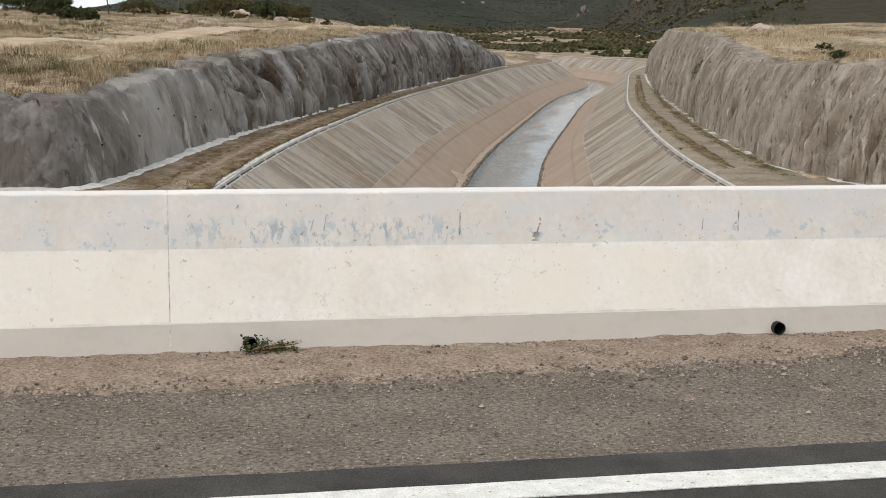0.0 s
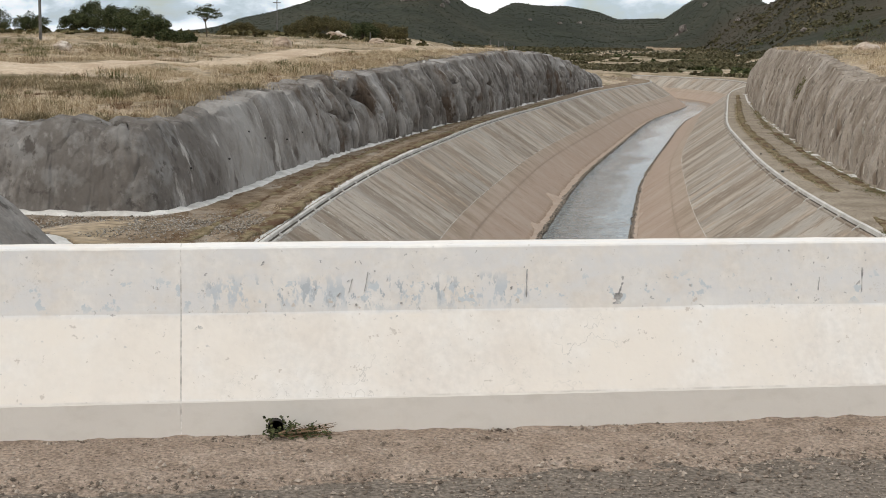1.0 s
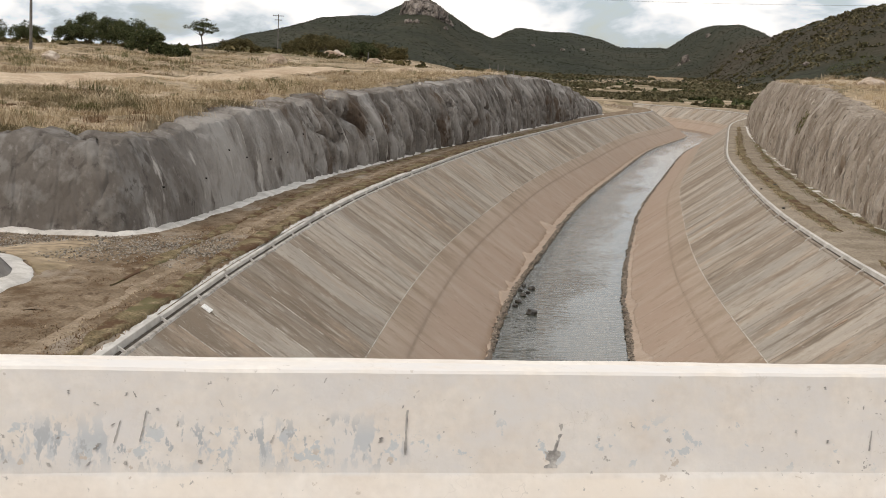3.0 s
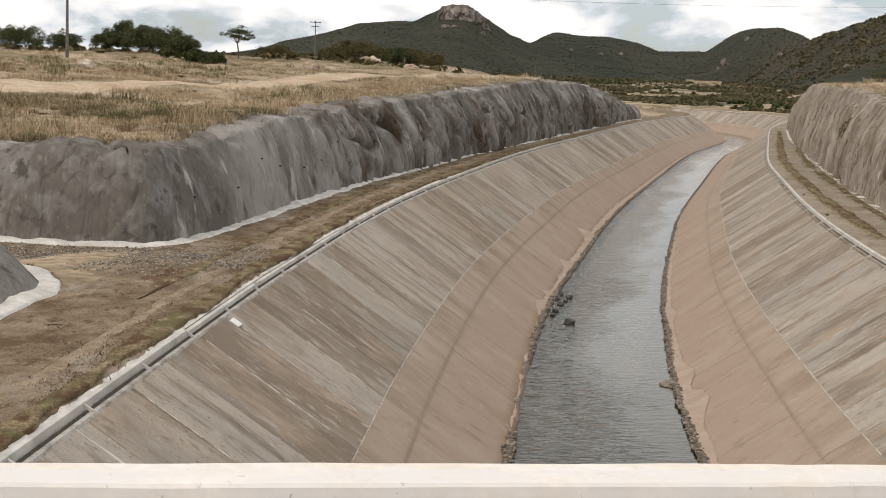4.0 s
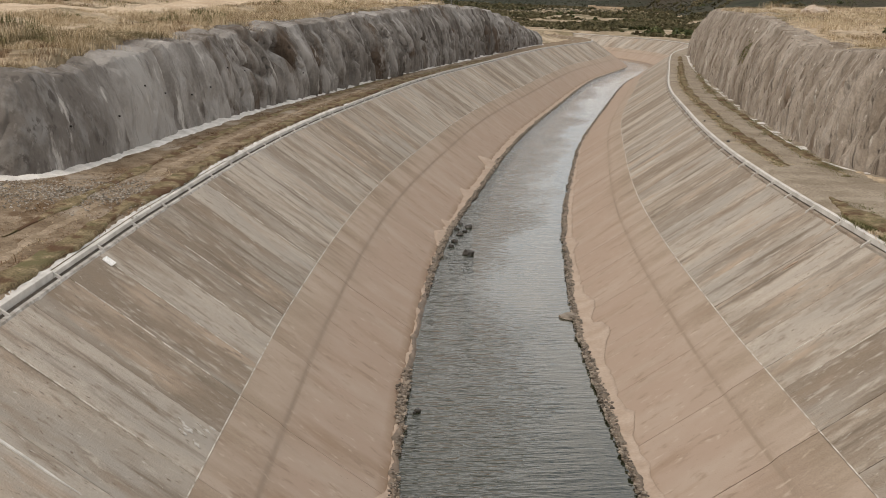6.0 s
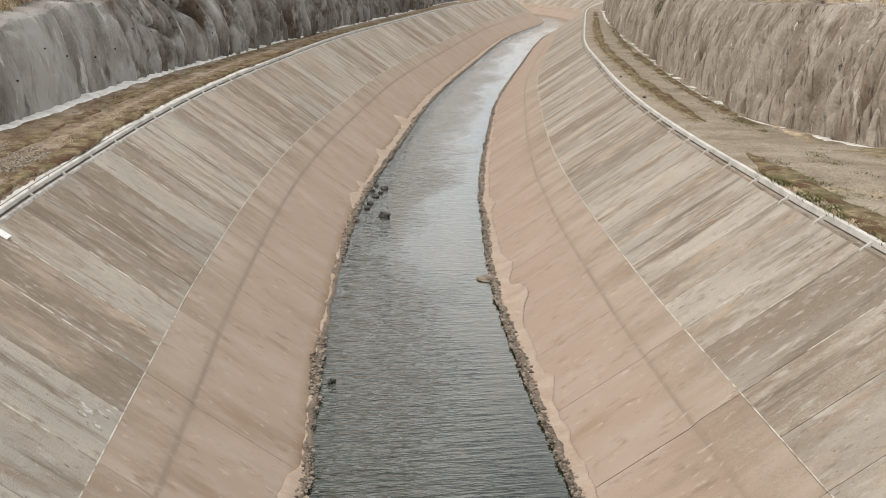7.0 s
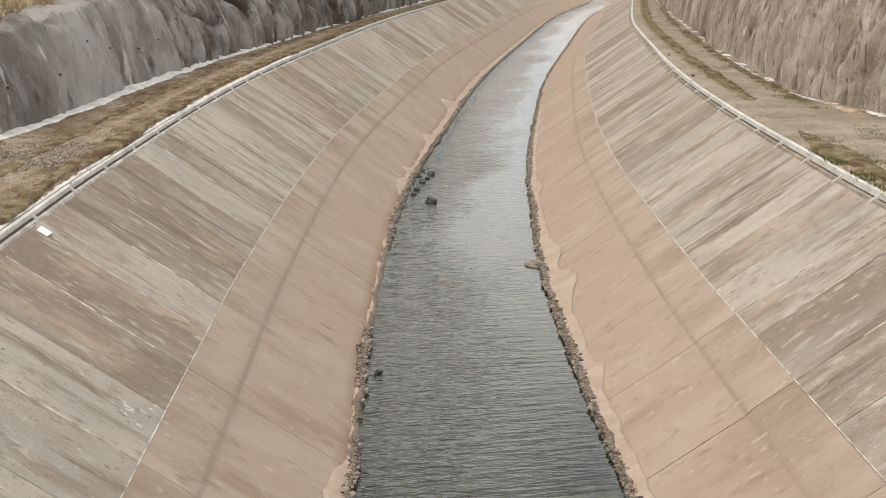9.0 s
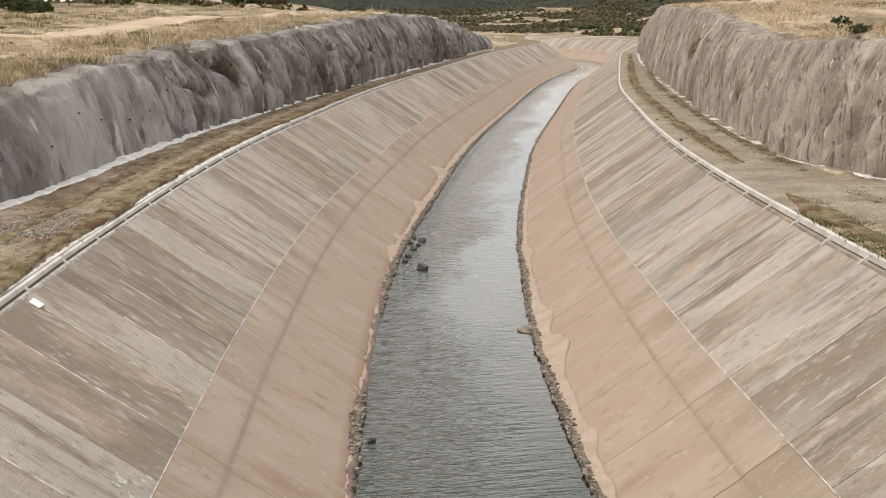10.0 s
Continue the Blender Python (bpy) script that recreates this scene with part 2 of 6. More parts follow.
M_slab = surface("slope_concrete", [(0.33, (0.222, 0.179, 0.138)), (0.45, (0.286, 0.239, 0.191)), (0.54, (0.342, 0.293, 0.240)), (0.66, (0.425, 0.374, 0.317))],
                 scale=0.8, stretch=(1.0, 0.28, 1), rough=0.9, spread=0.44, fine=0.15, fine_scale=18, bump=0.8, bump_scale=24, bump_dist=0.03, detail=11,
                 extra=chain(patches((0.326, 0.296, 0.258), 0.5, 0.46, 0.64, (0.5, 0.18, 1), offset=(5, 5, 5)), patches((0.240, 0.188, 0.142), 0.8, 0.52, 0.68, (0.9, 0.36, 1), offset=(2, 8, 5)),
                             patches((0.172, 0.138, 0.106), 1.0, 0.55, 0.66, (1.1, 0.16, 1), offset=(3, 0, 0)), patches((0.385, 0.302, 0.232), 0.5, 0.57, 0.70, (0.8, 0.40, 1)),
                             patches((0.205, 0.162, 0.124), 3.4, 0.56, 0.72, (1.0, 0.55, 1), offset=(4, 3, 0)), patches((0.410, 0.370, 0.318), 3.4, 0.56, 0.70, (1.0, 0.42, 1), offset=(7, 3, 0)),
                             patches((0.145, 0.110, 0.081), 10.0, 0.63, 0.69, (1.2, 0.60, 1), offset=(9, 2, 0)), patches((0.500, 0.462, 0.414), 11.0, 0.645, 0.69, (1.3, 0.40, 1), offset=(1, 8, 0)),
                             cracks((0.470, 0.432, 0.385), 1.2, 0.002, 1.0, 0.58, 0.63, (1, 0.12, 1)), cracks((0.132, 0.103, 0.080), 1.0, 0.0025, 1.3, 0.56, 0.61, (1.4, 0.10, 1))))
M_lower = surface("silted_concrete", [(0.36, (0.255, 0.198, 0.148)), (0.5, (0.313, 0.249, 0.192)), (0.64, (0.372, 0.304, 0.246))], scale=0.9, stretch=(0.8, 0.18, 1), rough=0.92, spread=0.08,
                  fine=0.13, fine_scale=24, bump=0.6, bump_scale=24, bump_dist=0.02,
                  extra=chain(patches((0.346, 0.264, 0.209), 0.7, 0.30, 0.46, (0.8, 0.3, 1), box=((-50, 0.3, -5), (50, 50, 5), 1.5)),
                              patches((0.375, 0.301, 0.244), 0.6, 0.46, 0.66, (0.8, 0.4, 1), offset=(5, 1, 0)), patches((0.279, 0.204, 0.149), 0.9, 0.58, 0.74, (0.8, 0.25, 1), offset=(2, 6, 0)),
                              # soft dark band along the crease: the fold's shade painted in
                              patches((0.285, 0.222, 0.170), 1.0, 0.22, 0.55, (0.3, 0.3, 1), offset=(2, 9, 0), box=((-50, 1.02, -5), (50, 1.17, 5), 0.06)),
                              patches((0.240, 0.166, 0.113), 1.6, 0.34, 0.52, (0.6, 0.5, 1), offset=(8, 1, 0), box=((-50, 3.35, -5), (50, 50, 5), 0.35)),
                              patches((0.259, 0.195, 0.146), 3.0, 0.57, 0.72, (0.9, 0.5, 1), offset=(6, 2, 1)), patches((0.421, 0.345, 0.278), 4.5, 0.60, 0.70, (0.9, 0.6, 1), offset=(3, 9, 1)), patches((0.203, 0.150, 0.109), 14.0, 0.665, 0.70, (1, 0.7, 1), offset=(1, 3, 5))))
M_joint = surface("joint", [(0.3, (0.045, 0.037, 0.030)), (0.7, (0.10, 0.083, 0.067))], scale=5, bump=0.3)
M_mortar = surface("joint_filler", [(0.36, (0.24, 0.20, 0.16)), (0.46, (0.40, 0.36, 0.31)), (0.56, (0.58, 0.55, 0.50))], scale=3.0, detail=9, bump=0.3)
M_kerb = surface("kerb_concrete", [(0.36, (0.43, 0.41, 0.38)), (0.5, (0.52, 0.50, 0.47)), (0.64, (0.61, 0.59, 0.56))], scale=1.2, rough=0.9, fine=0.05, fine_scale=24, bump=0.3, bump_scale=25, bump_dist=0.01)
M_ledge = surface("ledge_concrete", [(0.38, (0.27, 0.245, 0.215)), (0.5, (0.40, 0.38, 0.35)), (0.62, (0.50, 0.48, 0.45))], scale=2.6, detail=9, rough=0.95, fine=0.2, fine_scale=24, bump=0.6, bump_scale=25, bump_dist=0.02)
M_silt = surface("silt", [(0.36, (0.350, 0.270, 0.212)), (0.62, (0.405, 0.325, 0.262))], scale=1.2, rough=0.9, fine=0.1, fine_scale=12, bump=0.4, bump_scale=14, bump_dist=0.01)
M_stone = surface("wet_stone", [(0.2, (0.06, 0.048, 0.037)), (0.5, (0.15, 0.122, 0.094)), (0.8, (0.28, 0.235, 0.188))], scale=4, rough=0.75, bump=0.5, bump_scale=20, island=0.7)
M_wet = surface("dark_wet_stone", [(0.3, (0.016, 0.014, 0.012)), (0.7, (0.055, 0.048, 0.040))], scale=4, rough=0.45, bump=0.5, bump_scale=14)
M_wet_silt = surface("wet_silt", [(0.36, (0.085, 0.062, 0.043)), (0.62, (0.17, 0.125, 0.088))], scale=1.4, rough=0.7, fine=0.15, fine_scale=12, bump=0.4, bump_scale=14, bump_dist=0.01)
M_shotcrete = surface("shotcrete", [(0.36, (0.115, 0.102, 0.091)), (0.46, (0.170, 0.155, 0.141)), (0.55, (0.225, 0.209, 0.193)), (0.66, (0.31, 0.294, 0.277))], scale=0.35, stretch=(1, 1, 0.55),
                      rough=0.95, fine=0.12, fine_scale=9, bump=0.8, bump_scale=4.2, bump_dist=0.07, bump_stretch=(1, 1, 0.75), detail=11, ridge=(0.75, (1, 1, 0.32), 0.09, 0.08),
                      extra=chain(patches((0.105, 0.080, 0.062), 0.30, 0.55, 0.62, (1, 1, 0.6)), patches((0.110, 0.096, 0.085), 0.9, 0.57, 0.66, (1, 1, 0.45), offset=(2, 7, 3)), patches((0.31, 0.295, 0.28), 0.30, 0.54, 0.61, (1, 1, 0.7), offset=(6, 1, 3)),
                                  # dark patches that tone down the sunlit bend, shade put into the colour
                                  patches((0.138, 0.124, 0.112), 0.45, 0.40, 0.52, (1, 1, 0.5), offset=(1, 1, 4), box=((-9, 36, -6), (1.5, 47, 1), 1.6)),
                                  patches((0.210, 0.200, 0.189), 0.75, 0.50, 0.60, (1, 1, 0.9), offset=(7, 2, 5), box=((-14, 30, -6), (0.2, 47, 1), 1.2)),
                                  patches((0.095, 0.085, 0.077), 1.9, 0.57, 0.64, (1, 1, 0.8), offset=(3, 8, 5), box=((-14, 30, -6), (1.5, 47, 1), 1.2)),
                                  patches((0.300, 0.285, 0.268), 0.4, 0.36, 0.54, (1, 1, 0.6), offset=(3, 5, 1), box=((-1, 46, -6), (3.6, 55.6, 1), 1.5)), patches((0.40, 0.38, 0.355), 1.0, 0.62, 0.68, (1, 1, 0.18), offset=(4, 7, 0)), patches((0.245, 0.23, 0.215), 3.0, 0.59, 0.72, (1, 1, 0.5), offset=(1, 2, 0))))
M_shotcrete_tan = surface("shotcrete_tan", [(0.36, (0.19, 0.157, 0.125)), (0.46, (0.265, 0.225, 0.185)), (0.55, (0.315, 0.272, 0.228)), (0.66, (0.38, 0.338, 0.292))], scale=0.5, stretch=(1, 1, 0.35),
                          rough=0.95, fine=0.14, fine_scale=12, bump=0.8, bump_scale=3.0, bump_dist=0.10, bump_stretch=(1, 1, 0.35), detail=10, ridge=(1.1, (1, 1, 0.18), 0.14, 0.14),
                          extra=chain(patches((0.175, 0.136, 0.104), 1.2, 0.55, 0.64, (1, 1, 0.16)), patches((0.12, 0.096, 0.076), 3.2, 0.60, 0.65, (1, 1, 0.10), offset=(5, 1, 0)),
                                      patches((0.46, 0.42, 0.37), 3.0, 0.62, 0.67, (1, 1, 0.10), offset=(4, 7, 0))))
M_toe = surface("whitewashed_mortar", [(0.36, (0.46, 0.44, 0.41)), (0.62, (0.66, 0.64, 0.61))], scale=1.5, rough=0.9, fine=0.08, fine_scale=14, bump=0.4, bump_scale=8, bump_dist=0.03)
M_smear = surface("mortar_wash", [(0.42, (0.30, 0.265, 0.225)), (0.55, (0.50, 0.48, 0.45))], scale=9, rough=0.9, fine=0.1, fine_scale=30, bump=0.3, bump_scale=20, bump_dist=0.01)
M_road = surface("dirt_road", [(0.36, (0.15, 0.108, 0.070)), (0.5, (0.205, 0.154, 0.105)), (0.64, (0.27, 0.212, 0.152))], scale=0.8, rough=0.97, fine=0.3, fine_scale=16, bump=0.7, bump_scale=12, bump_dist=0.05,
                 extra=chain(patches((0.125, 0.082, 0.048), 1.1, 0.52, 0.62, (1, 0.6, 1)), patches((0.105, 0.072, 0.045), 3.5, 0.57, 0.66, (1, 0.5, 1), offset=(5, 2, 0)), patches((0.30, 0.255, 0.205), 0.5, 0.55, 0.66, (1, 0.5, 1), offset=(3, 8, 0))))
M_road_grey = surface("gravel_road", [(0.36, (0.206, 0.167, 0.125)), (0.5, (0.262, 0.218, 0.167)), (0.64, (0.307, 0.261, 0.206))], scale=0.6, detail=10, rough=0.97, fine=0.32, fine_scale=14, bump=0.6, bump_scale=12, bump_dist=0.04,
                      extra=patches((0.177, 0.141, 0.097), 1.4, 0.60, 0.68, (1, 0.6, 1)))
M_track = surface("wheel_track", [(0.36, (0.205, 0.155, 0.105)), (0.62, (0.31, 0.245, 0.178))], scale=1.5, rough=0.97, fine=0.25, fine_scale=14, bump=0.5, bump_scale=14, bump_dist=0.03)
M_mat_grass = surface("matted_grass", [(0.34, (0.115, 0.082, 0.045)), (0.46, (0.165, 0.128, 0.072)), (0.56, (0.225, 0.178, 0.105)), (0.66, (0.30, 0.235, 0.15))], scale=1.6, detail=10, rough=0.97, fine=0.5, fine_scale=18,
                      bump=1.0, bump_scale=16, bump_dist=0.06, extra=chain(patches((0.135, 0.118, 0.060), 0.9, 0.52, 0.62), patches((0.105, 0.060, 0.034), 1.5, 0.49, 0.58, (1, 0.5, 1), offset=(4, 4, 0))))
M_path = surface("sandy_track", [(0.36, (0.40, 0.30, 0.21)), (0.62, (0.52, 0.42, 0.31))], scale=0.5, detail=9, rough=0.97, fine=0.2, fine_scale=5, bump=0.5, bump_scale=4, bump_dist=0.05)
M_gravel = surface("gravel", [(0.2, (0.13, 0.115, 0.097)), (0.5, (0.24, 0.215, 0.185)), (0.85, (0.38, 0.35, 0.31))], scale=5, rough=0.95, bump=0.4, island=0.9)
M_ground = surface("dry_ground", [(0.36, (0.155, 0.125, 0.075)), (0.46, (0.26, 0.205, 0.135)), (0.54, (0.36, 0.285, 0.20)), (0.64, (0.44, 0.36, 0.27))], scale=0.10, detail=10, rough=0.97, fine=0.35, fine_scale=2.6,
                   bump=0.8, bump_scale=2.0, bump_dist=0.25, coord="Object", extra=chain(patches((0.085, 0.085, 0.04), 0.035, 0.54, 0.66), patches((0.12, 0.085, 0.05), 0.5, 0.58, 0.66)))
BROWN_HILL = patches((0.050, 0.041, 0.027), 0.02, 0.30, 0.55, box=((230, 250, -80), (1400, 1150, 400), 90))
M_hill = surface("scrub_hill", [(0.36, (0.022, 0.026, 0.017)), (0.5, (0.031, 0.034, 0.022)), (0.64, (0.044, 0.043, 0.029))], scale=0.012, detail=9, rough=0.97, fine=0.3, fine_scale=0.22,
                 bump=0.6, bump_scale=0.16, bump_dist=1.5, extra=BROWN_HILL)
M_scrub = surface("hill_scrub_leaf", [(0.3, (0.044, 0.050, 0.034)), (0.5, (0.057, 0.061, 0.042)), (0.7, (0.072, 0.071, 0.050))], scale=0.012, rough=0.9, bump=0, island=0.18, extra=BROWN_HILL)
M_plain = surface("plain_scrub_leaf", [(0.3, (0.062, 0.060, 0.032)), (0.5, (0.10, 0.090, 0.050)), (0.7, (0.155, 0.13, 0.08))], scale=0.02, rough=0.9, bump=0, island=0.35)
M_straw = surface("straw", [(0.32, (0.29, 0.215, 0.125)), (0.48, (0.45, 0.355, 0.235)), (0.66, (0.60, 0.50, 0.36))], scale=0.16, rough=0.9, bump=0, island=0.5, fine=0.15, fine_scale=3)
M_brown_grass = surface("brown_grass", [(0.3, (0.10, 0.062, 0.035)), (0.5, (0.18, 0.115, 0.068)), (0.7, (0.28, 0.19, 0.12))], scale=0.3, rough=0.9, bump=0, island=0.6, fine=0.15, fine_scale=3)
M_green_weed = surface("green_weed", [(0.3, (0.07, 0.075, 0.028)), (0.5, (0.125, 0.125, 0.052)), (0.7, (0.21, 0.18, 0.095))], scale=0.4, rough=0.9, bump=0, island=0.6, fine=0.15, fine_scale=3)
M_grass = surface("dull_grass", [(0.3, (0.105, 0.090, 0.045)), (0.5, (0.185, 0.150, 0.085)), (0.7, (0.29, 0.228, 0.142))], scale=0.2, rough=0.9, bump=0, island=0.6, fine=0.15, fine_scale=3)
M_leaf = surface("leaf", [(0.2, (0.030, 0.038, 0.016)), (0.5, (0.058, 0.070, 0.029)), (0.8, (0.112, 0.116, 0.055))], scale=0.5, rough=0.8, bump=0, island=0.7, fine=0.2, fine_scale=2)
M_leaf_dry = surface("dry_leaf", [(0.2, (0.05, 0.045, 0.02)), (0.5, (0.095, 0.085, 0.038)), (0.8, (0.16, 0.13, 0.065))], scale=0.5, rough=0.8, bump=0, island=0.7, fine=0.2, fine_scale=2)
M_bark = surface("bark", [(0.3, (0.06, 0.048, 0.035)), (0.7, (0.14, 0.115, 0.09))], scale=6, stretch=(1, 1, 0.2), rough=0.95, bump=0.8, bump_scale=20)
M_boulder = surface("boulder", [(0.3, (0.30, 0.22, 0.16)), (0.6, (0.44, 0.36, 0.29)), (0.8, (0.54, 0.49, 0.44))], scale=0.9, rough=0.9, spread=0.3, fine=0.2, fine_scale=6, bump=0.7, bump_scale=5, bump_dist=0.08)
M_cliff = surface("cliff_rock", [(0.34, (0.06, 0.052, 0.048)), (0.48, (0.22, 0.19, 0.17)), (0.68, (0.36, 0.32, 0.29))], scale=0.10, stretch=(1, 1, 0.35), rough=0.95, fine=0.35, fine_scale=0.4, bump=1, bump_scale=0.2, bump_dist=3, ridge=(0.10, (1, 1, 0.5), 0.05, 2.0))
M_pole = surface("weathered_pole", [(0.3, (0.10, 0.095, 0.09)), (0.7, (0.20, 0.19, 0.18))], scale=2, rough=0.9, bump=0.2)
M_card = surface("white_board", [(0.3, (0.72, 0.72, 0.70)), (0.7, (0.82, 0.82, 0.80))], scale=4, rough=0.6, bump=0.1)

M_water = bpy.data.materials.new("canal_water")
M_water.use_nodes = True
_n, _l = M_water.node_tree.nodes, M_water.node_tree.links
_b = _n["Principled BSDF"]
_b.inputs["Base Color"].default_value = (0.021, 0.024, 0.013, 1)
_b.inputs["Roughness"].default_value = 0.04
_b.inputs["IOR"].default_value = 1.333
_co = _n.new("ShaderNodeTexCoord")
_mp = _n.new("ShaderNodeMapping")
_mp.inputs["Rotation"].default_value = (0, 0, radians(12))
_mp.inputs["Scale"].default_value = (0.95, 3.0, 1)
_nz = _n.new("ShaderNodeTexNoise")
_nz.inputs["Scale"].default_value, _nz.inputs["Detail"].default_value, _nz.inputs["Roughness"].default_value = 1.6, 2.5, 0.5
_mp2 = _n.new("ShaderNodeMapping")
_mp2.inputs["Scale"].default_value = (0.9, 0.55, 1)
_nz2 = _n.new("ShaderNodeTexNoise")
_nz2.inputs["Scale"].default_value, _nz2.inputs["Detail"].default_value = 1.0, 5
_sp = _n.new("ShaderNodeSeparateXYZ")
_ad = _n.new("ShaderNodeMath")
_ad.operation = "MULTIPLY_ADD"
_ad.inputs[1].default_value = 0.62
_mr = _n.new("ShaderNodeMapRange")
_mr.inputs["From Min"].default_value, _mr.inputs["From Max"].default_value = 0.80, 0.97
_mr.inputs["To Min"].default_value, _mr.inputs["To Max"].default_value = 1.0, 0.22
_bp = _n.new("ShaderNodeBump")
_bp.inputs["Distance"].default_value = 0.075
_l.new(_co.outputs["Object"], _mp.inputs["Vector"])
_l.new(_mp.outputs["Vector"], _nz.inputs["Vector"])
_l.new(_co.outputs["UV"], _mp2.inputs["Vector"])
_l.new(_mp2.outputs["Vector"], _nz2.inputs["Vector"])
_l.new(_co.outputs["UV"], _sp.inputs["Vector"])
_l.new(_sp.outputs[0], _ad.inputs[0])
_l.new(_nz2.outputs["Fac"], _ad.inputs[2])
_l.new(_ad.outputs[0], _mr.inputs["Value"])
_l.new(_mr.outputs["Result"], _bp.inputs["Strength"])
_l.new(_nz.outputs["Fac"], _bp.inputs["Height"])
_l.new(_bp.outputs["Normal"], _b.inputs["Normal"])

# ---- the canal's line in plan ----
W = 18.55             # rim to rim
RIM = -4.015          # the ledge at the head of the slopes
ROAD = -3.80          # the service roads
WATER = -8.46
SLOPE = 1.5
STEEP = 0.95          # the right slope is a little steeper
RIM_PTS = [(-22, -90), (-16.2, -60), (-8.9, -20), (-5.15, 0), (-1.95, 17.2), (0.59, 30.3), (1.95, 36.9), (4.93, 50.0), (8.43, 63.4), (13.62, 80.7), (21.8, 106.3), (33.8, 139.5),
           (56, 199), (73, 238), (80.6, 256), (86.3, 274), (89.0, 292), (88.6, 312), (84.5, 334), (76, 356), (63, 378), (47, 396)]


def catmull(pts, step):
    p = np.array(pts, float)
    p = np.vstack([2 * p[0] - p[1], p, 2 * p[-1] - p[-2]])
    out = []
    for i in range(1, len(p) - 2):
        n = max(2, int(np.linalg.norm(p[i + 1] - p[i]) / step))
        t = (np.arange(n) / n)[:, None]
        out.append(0.5 * (2 * p[i] + (p[i + 1] - p[i - 1]) * t + (2 * p[i - 1] - 5 * p[i] + 4 * p[i + 1] - p[i + 2]) * t ** 2
                          + (3 * p[i] - p[i - 1] - 3 * p[i + 1] + p[i + 2]) * t ** 3))
    return np.vstack(out + [p[-2:-1]])


LINE = catmull(RIM_PTS, 0.5)
_d = np.linalg.norm(np.diff(LINE, axis=0), axis=1)
S_ALL = np.r_[0, np.cumsum(_d)]
_tan = np.gradient(LINE, S_ALL, axis=0)
_tan /= np.linalg.norm(_tan, axis=1)[:, None]
for _ in range(6):
    _tan[1:-1] = (_tan[:-2] + 2 * _tan[1:-1] + _tan[2:]) / 4
_tan /= np.linalg.norm(_tan, axis=1)[:, None]


def s_at_y(y):
    k = int(np.argmin(np.abs(LINE[:500, 1] - y))) if y < 100 else int(np.argmin(np.abs(LINE[:900, 1] - y)))
    return S_ALL[k]


def along(s, u):
    """The plan point u metres to the right of the left rim, s metres along it."""
    x, y = np.interp(s, S_ALL, LINE[:, 0]), np.interp(s, S_ALL, LINE[:, 1])
    tx, ty = np.interp(s, S_ALL, _tan[:, 0]), np.interp(s, S_ALL, _tan[:, 1])
    return x + ty * u, y - tx * u


def heading(s):
    return math.atan2(np.interp(s, S_ALL, _tan[:, 1]), np.interp(s, S_ALL, _tan[:, 0]))


# ---- builders ----
def part(name, bm, material, parent=None, label="", smooth=False, m=None):
    me = bpy.data.meshes.new(name)
    bm.to_mesh(me)
    bm.free()
    me.materials.append(material)
    if smooth:
        me.polygons.foreach_set("use_smooth", [True] * len(me.polygons))
    ob = new(name, me)
    if parent is not None:
        ob.parent = parent
    if m is not None:
        ob.matrix_basis = m
    if label:
        ob["label"] = label
    return ob


def raw(name, verts, faces, material, parent=None, smooth=False, m=None, label=""):
    me = bpy.data.meshes.new(name)
    me.from_pydata([tuple(map(float, v)) for v in verts], [], faces)
    me.update()
    me.materials.append(material)
    if smooth:
        me.polygons.foreach_set("use_smooth", [True] * len(me.polygons))
    ob = new(name, me)
    if parent is not None:
        ob.parent = parent
    if m is not None:
        ob.matrix_basis = m
    if label:
        ob["label"] = label
    return ob


def empty(name, m=None):
    ob = new(name)
    if m is not None:
        ob.matrix_basis = m
    return ob


def add_box(bm, x0, x1, y0, y1, z0, z1, bevel=0.0):
    v = [bm.verts.new(p) for p in ((x0, y0, z0), (x1, y0, z0), (x1, y1, z0), (x0, y1, z0), (x0, y0, z1), (x1, y0, z1), (x1, y1, z1), (x0, y1, z1))]
    f = [bm.faces.new([v[i] for i in q]) for q in ((3, 2, 1, 0), (4, 5, 6, 7), (0, 1, 5, 4), (1, 2, 6, 5), (2, 3, 7, 6), (3, 0, 4, 7))]
    if bevel:
        bmesh.ops.bevel(bm, geom=list({e for q in f for e in q.edges}), offset=bevel, segments=2, affect="EDGES")


def grid_faces(rows, cols):
    return [(i * cols + j, i * cols + j + 1, (i + 1) * cols + j + 1, (i + 1) * cols + j) for i in range(rows - 1) for j in range(cols - 1)]


def fbm(x, y, z=0.0, octaves=4, gain=0.5):
    v, a, f = 0.0, 1.0, 1.0
    for _ in range(octaves):
        v += a * noise.noise(Vector((x * f, y * f, z * f)))
        a *= gain
        f *= 2.03
    return v


def smooth_step(a, b, x):
    t = np.clip((x - a) / (b - a), 0, 1)
    return t * t * (3 - 2 * t)

# ---- ground: one sheet out to the hills ----
FOOT_MAIN_L = [(-60, 52), (-30, 47), (-14, 42.2), (-8, 41.2), (-5.2, 40.5), (-3.3, 40.0), (-1.9, 40.3), (-0.8, 41.8), (0.0, 44.2)] + [
    tuple(map(float, along(s, np.interp(s - s_at_y(0), [45, 60, 72, 84, 101, 125, 160, 230], [-3.35, -3.05, -3.0, -2.5, -2.0, -1.7, -1.7, -2.2])))) for s in np.arange(s_at_y(49), s_at_y(216), 6.0)] + [(58, 224), (52, 236), (30, 258)]
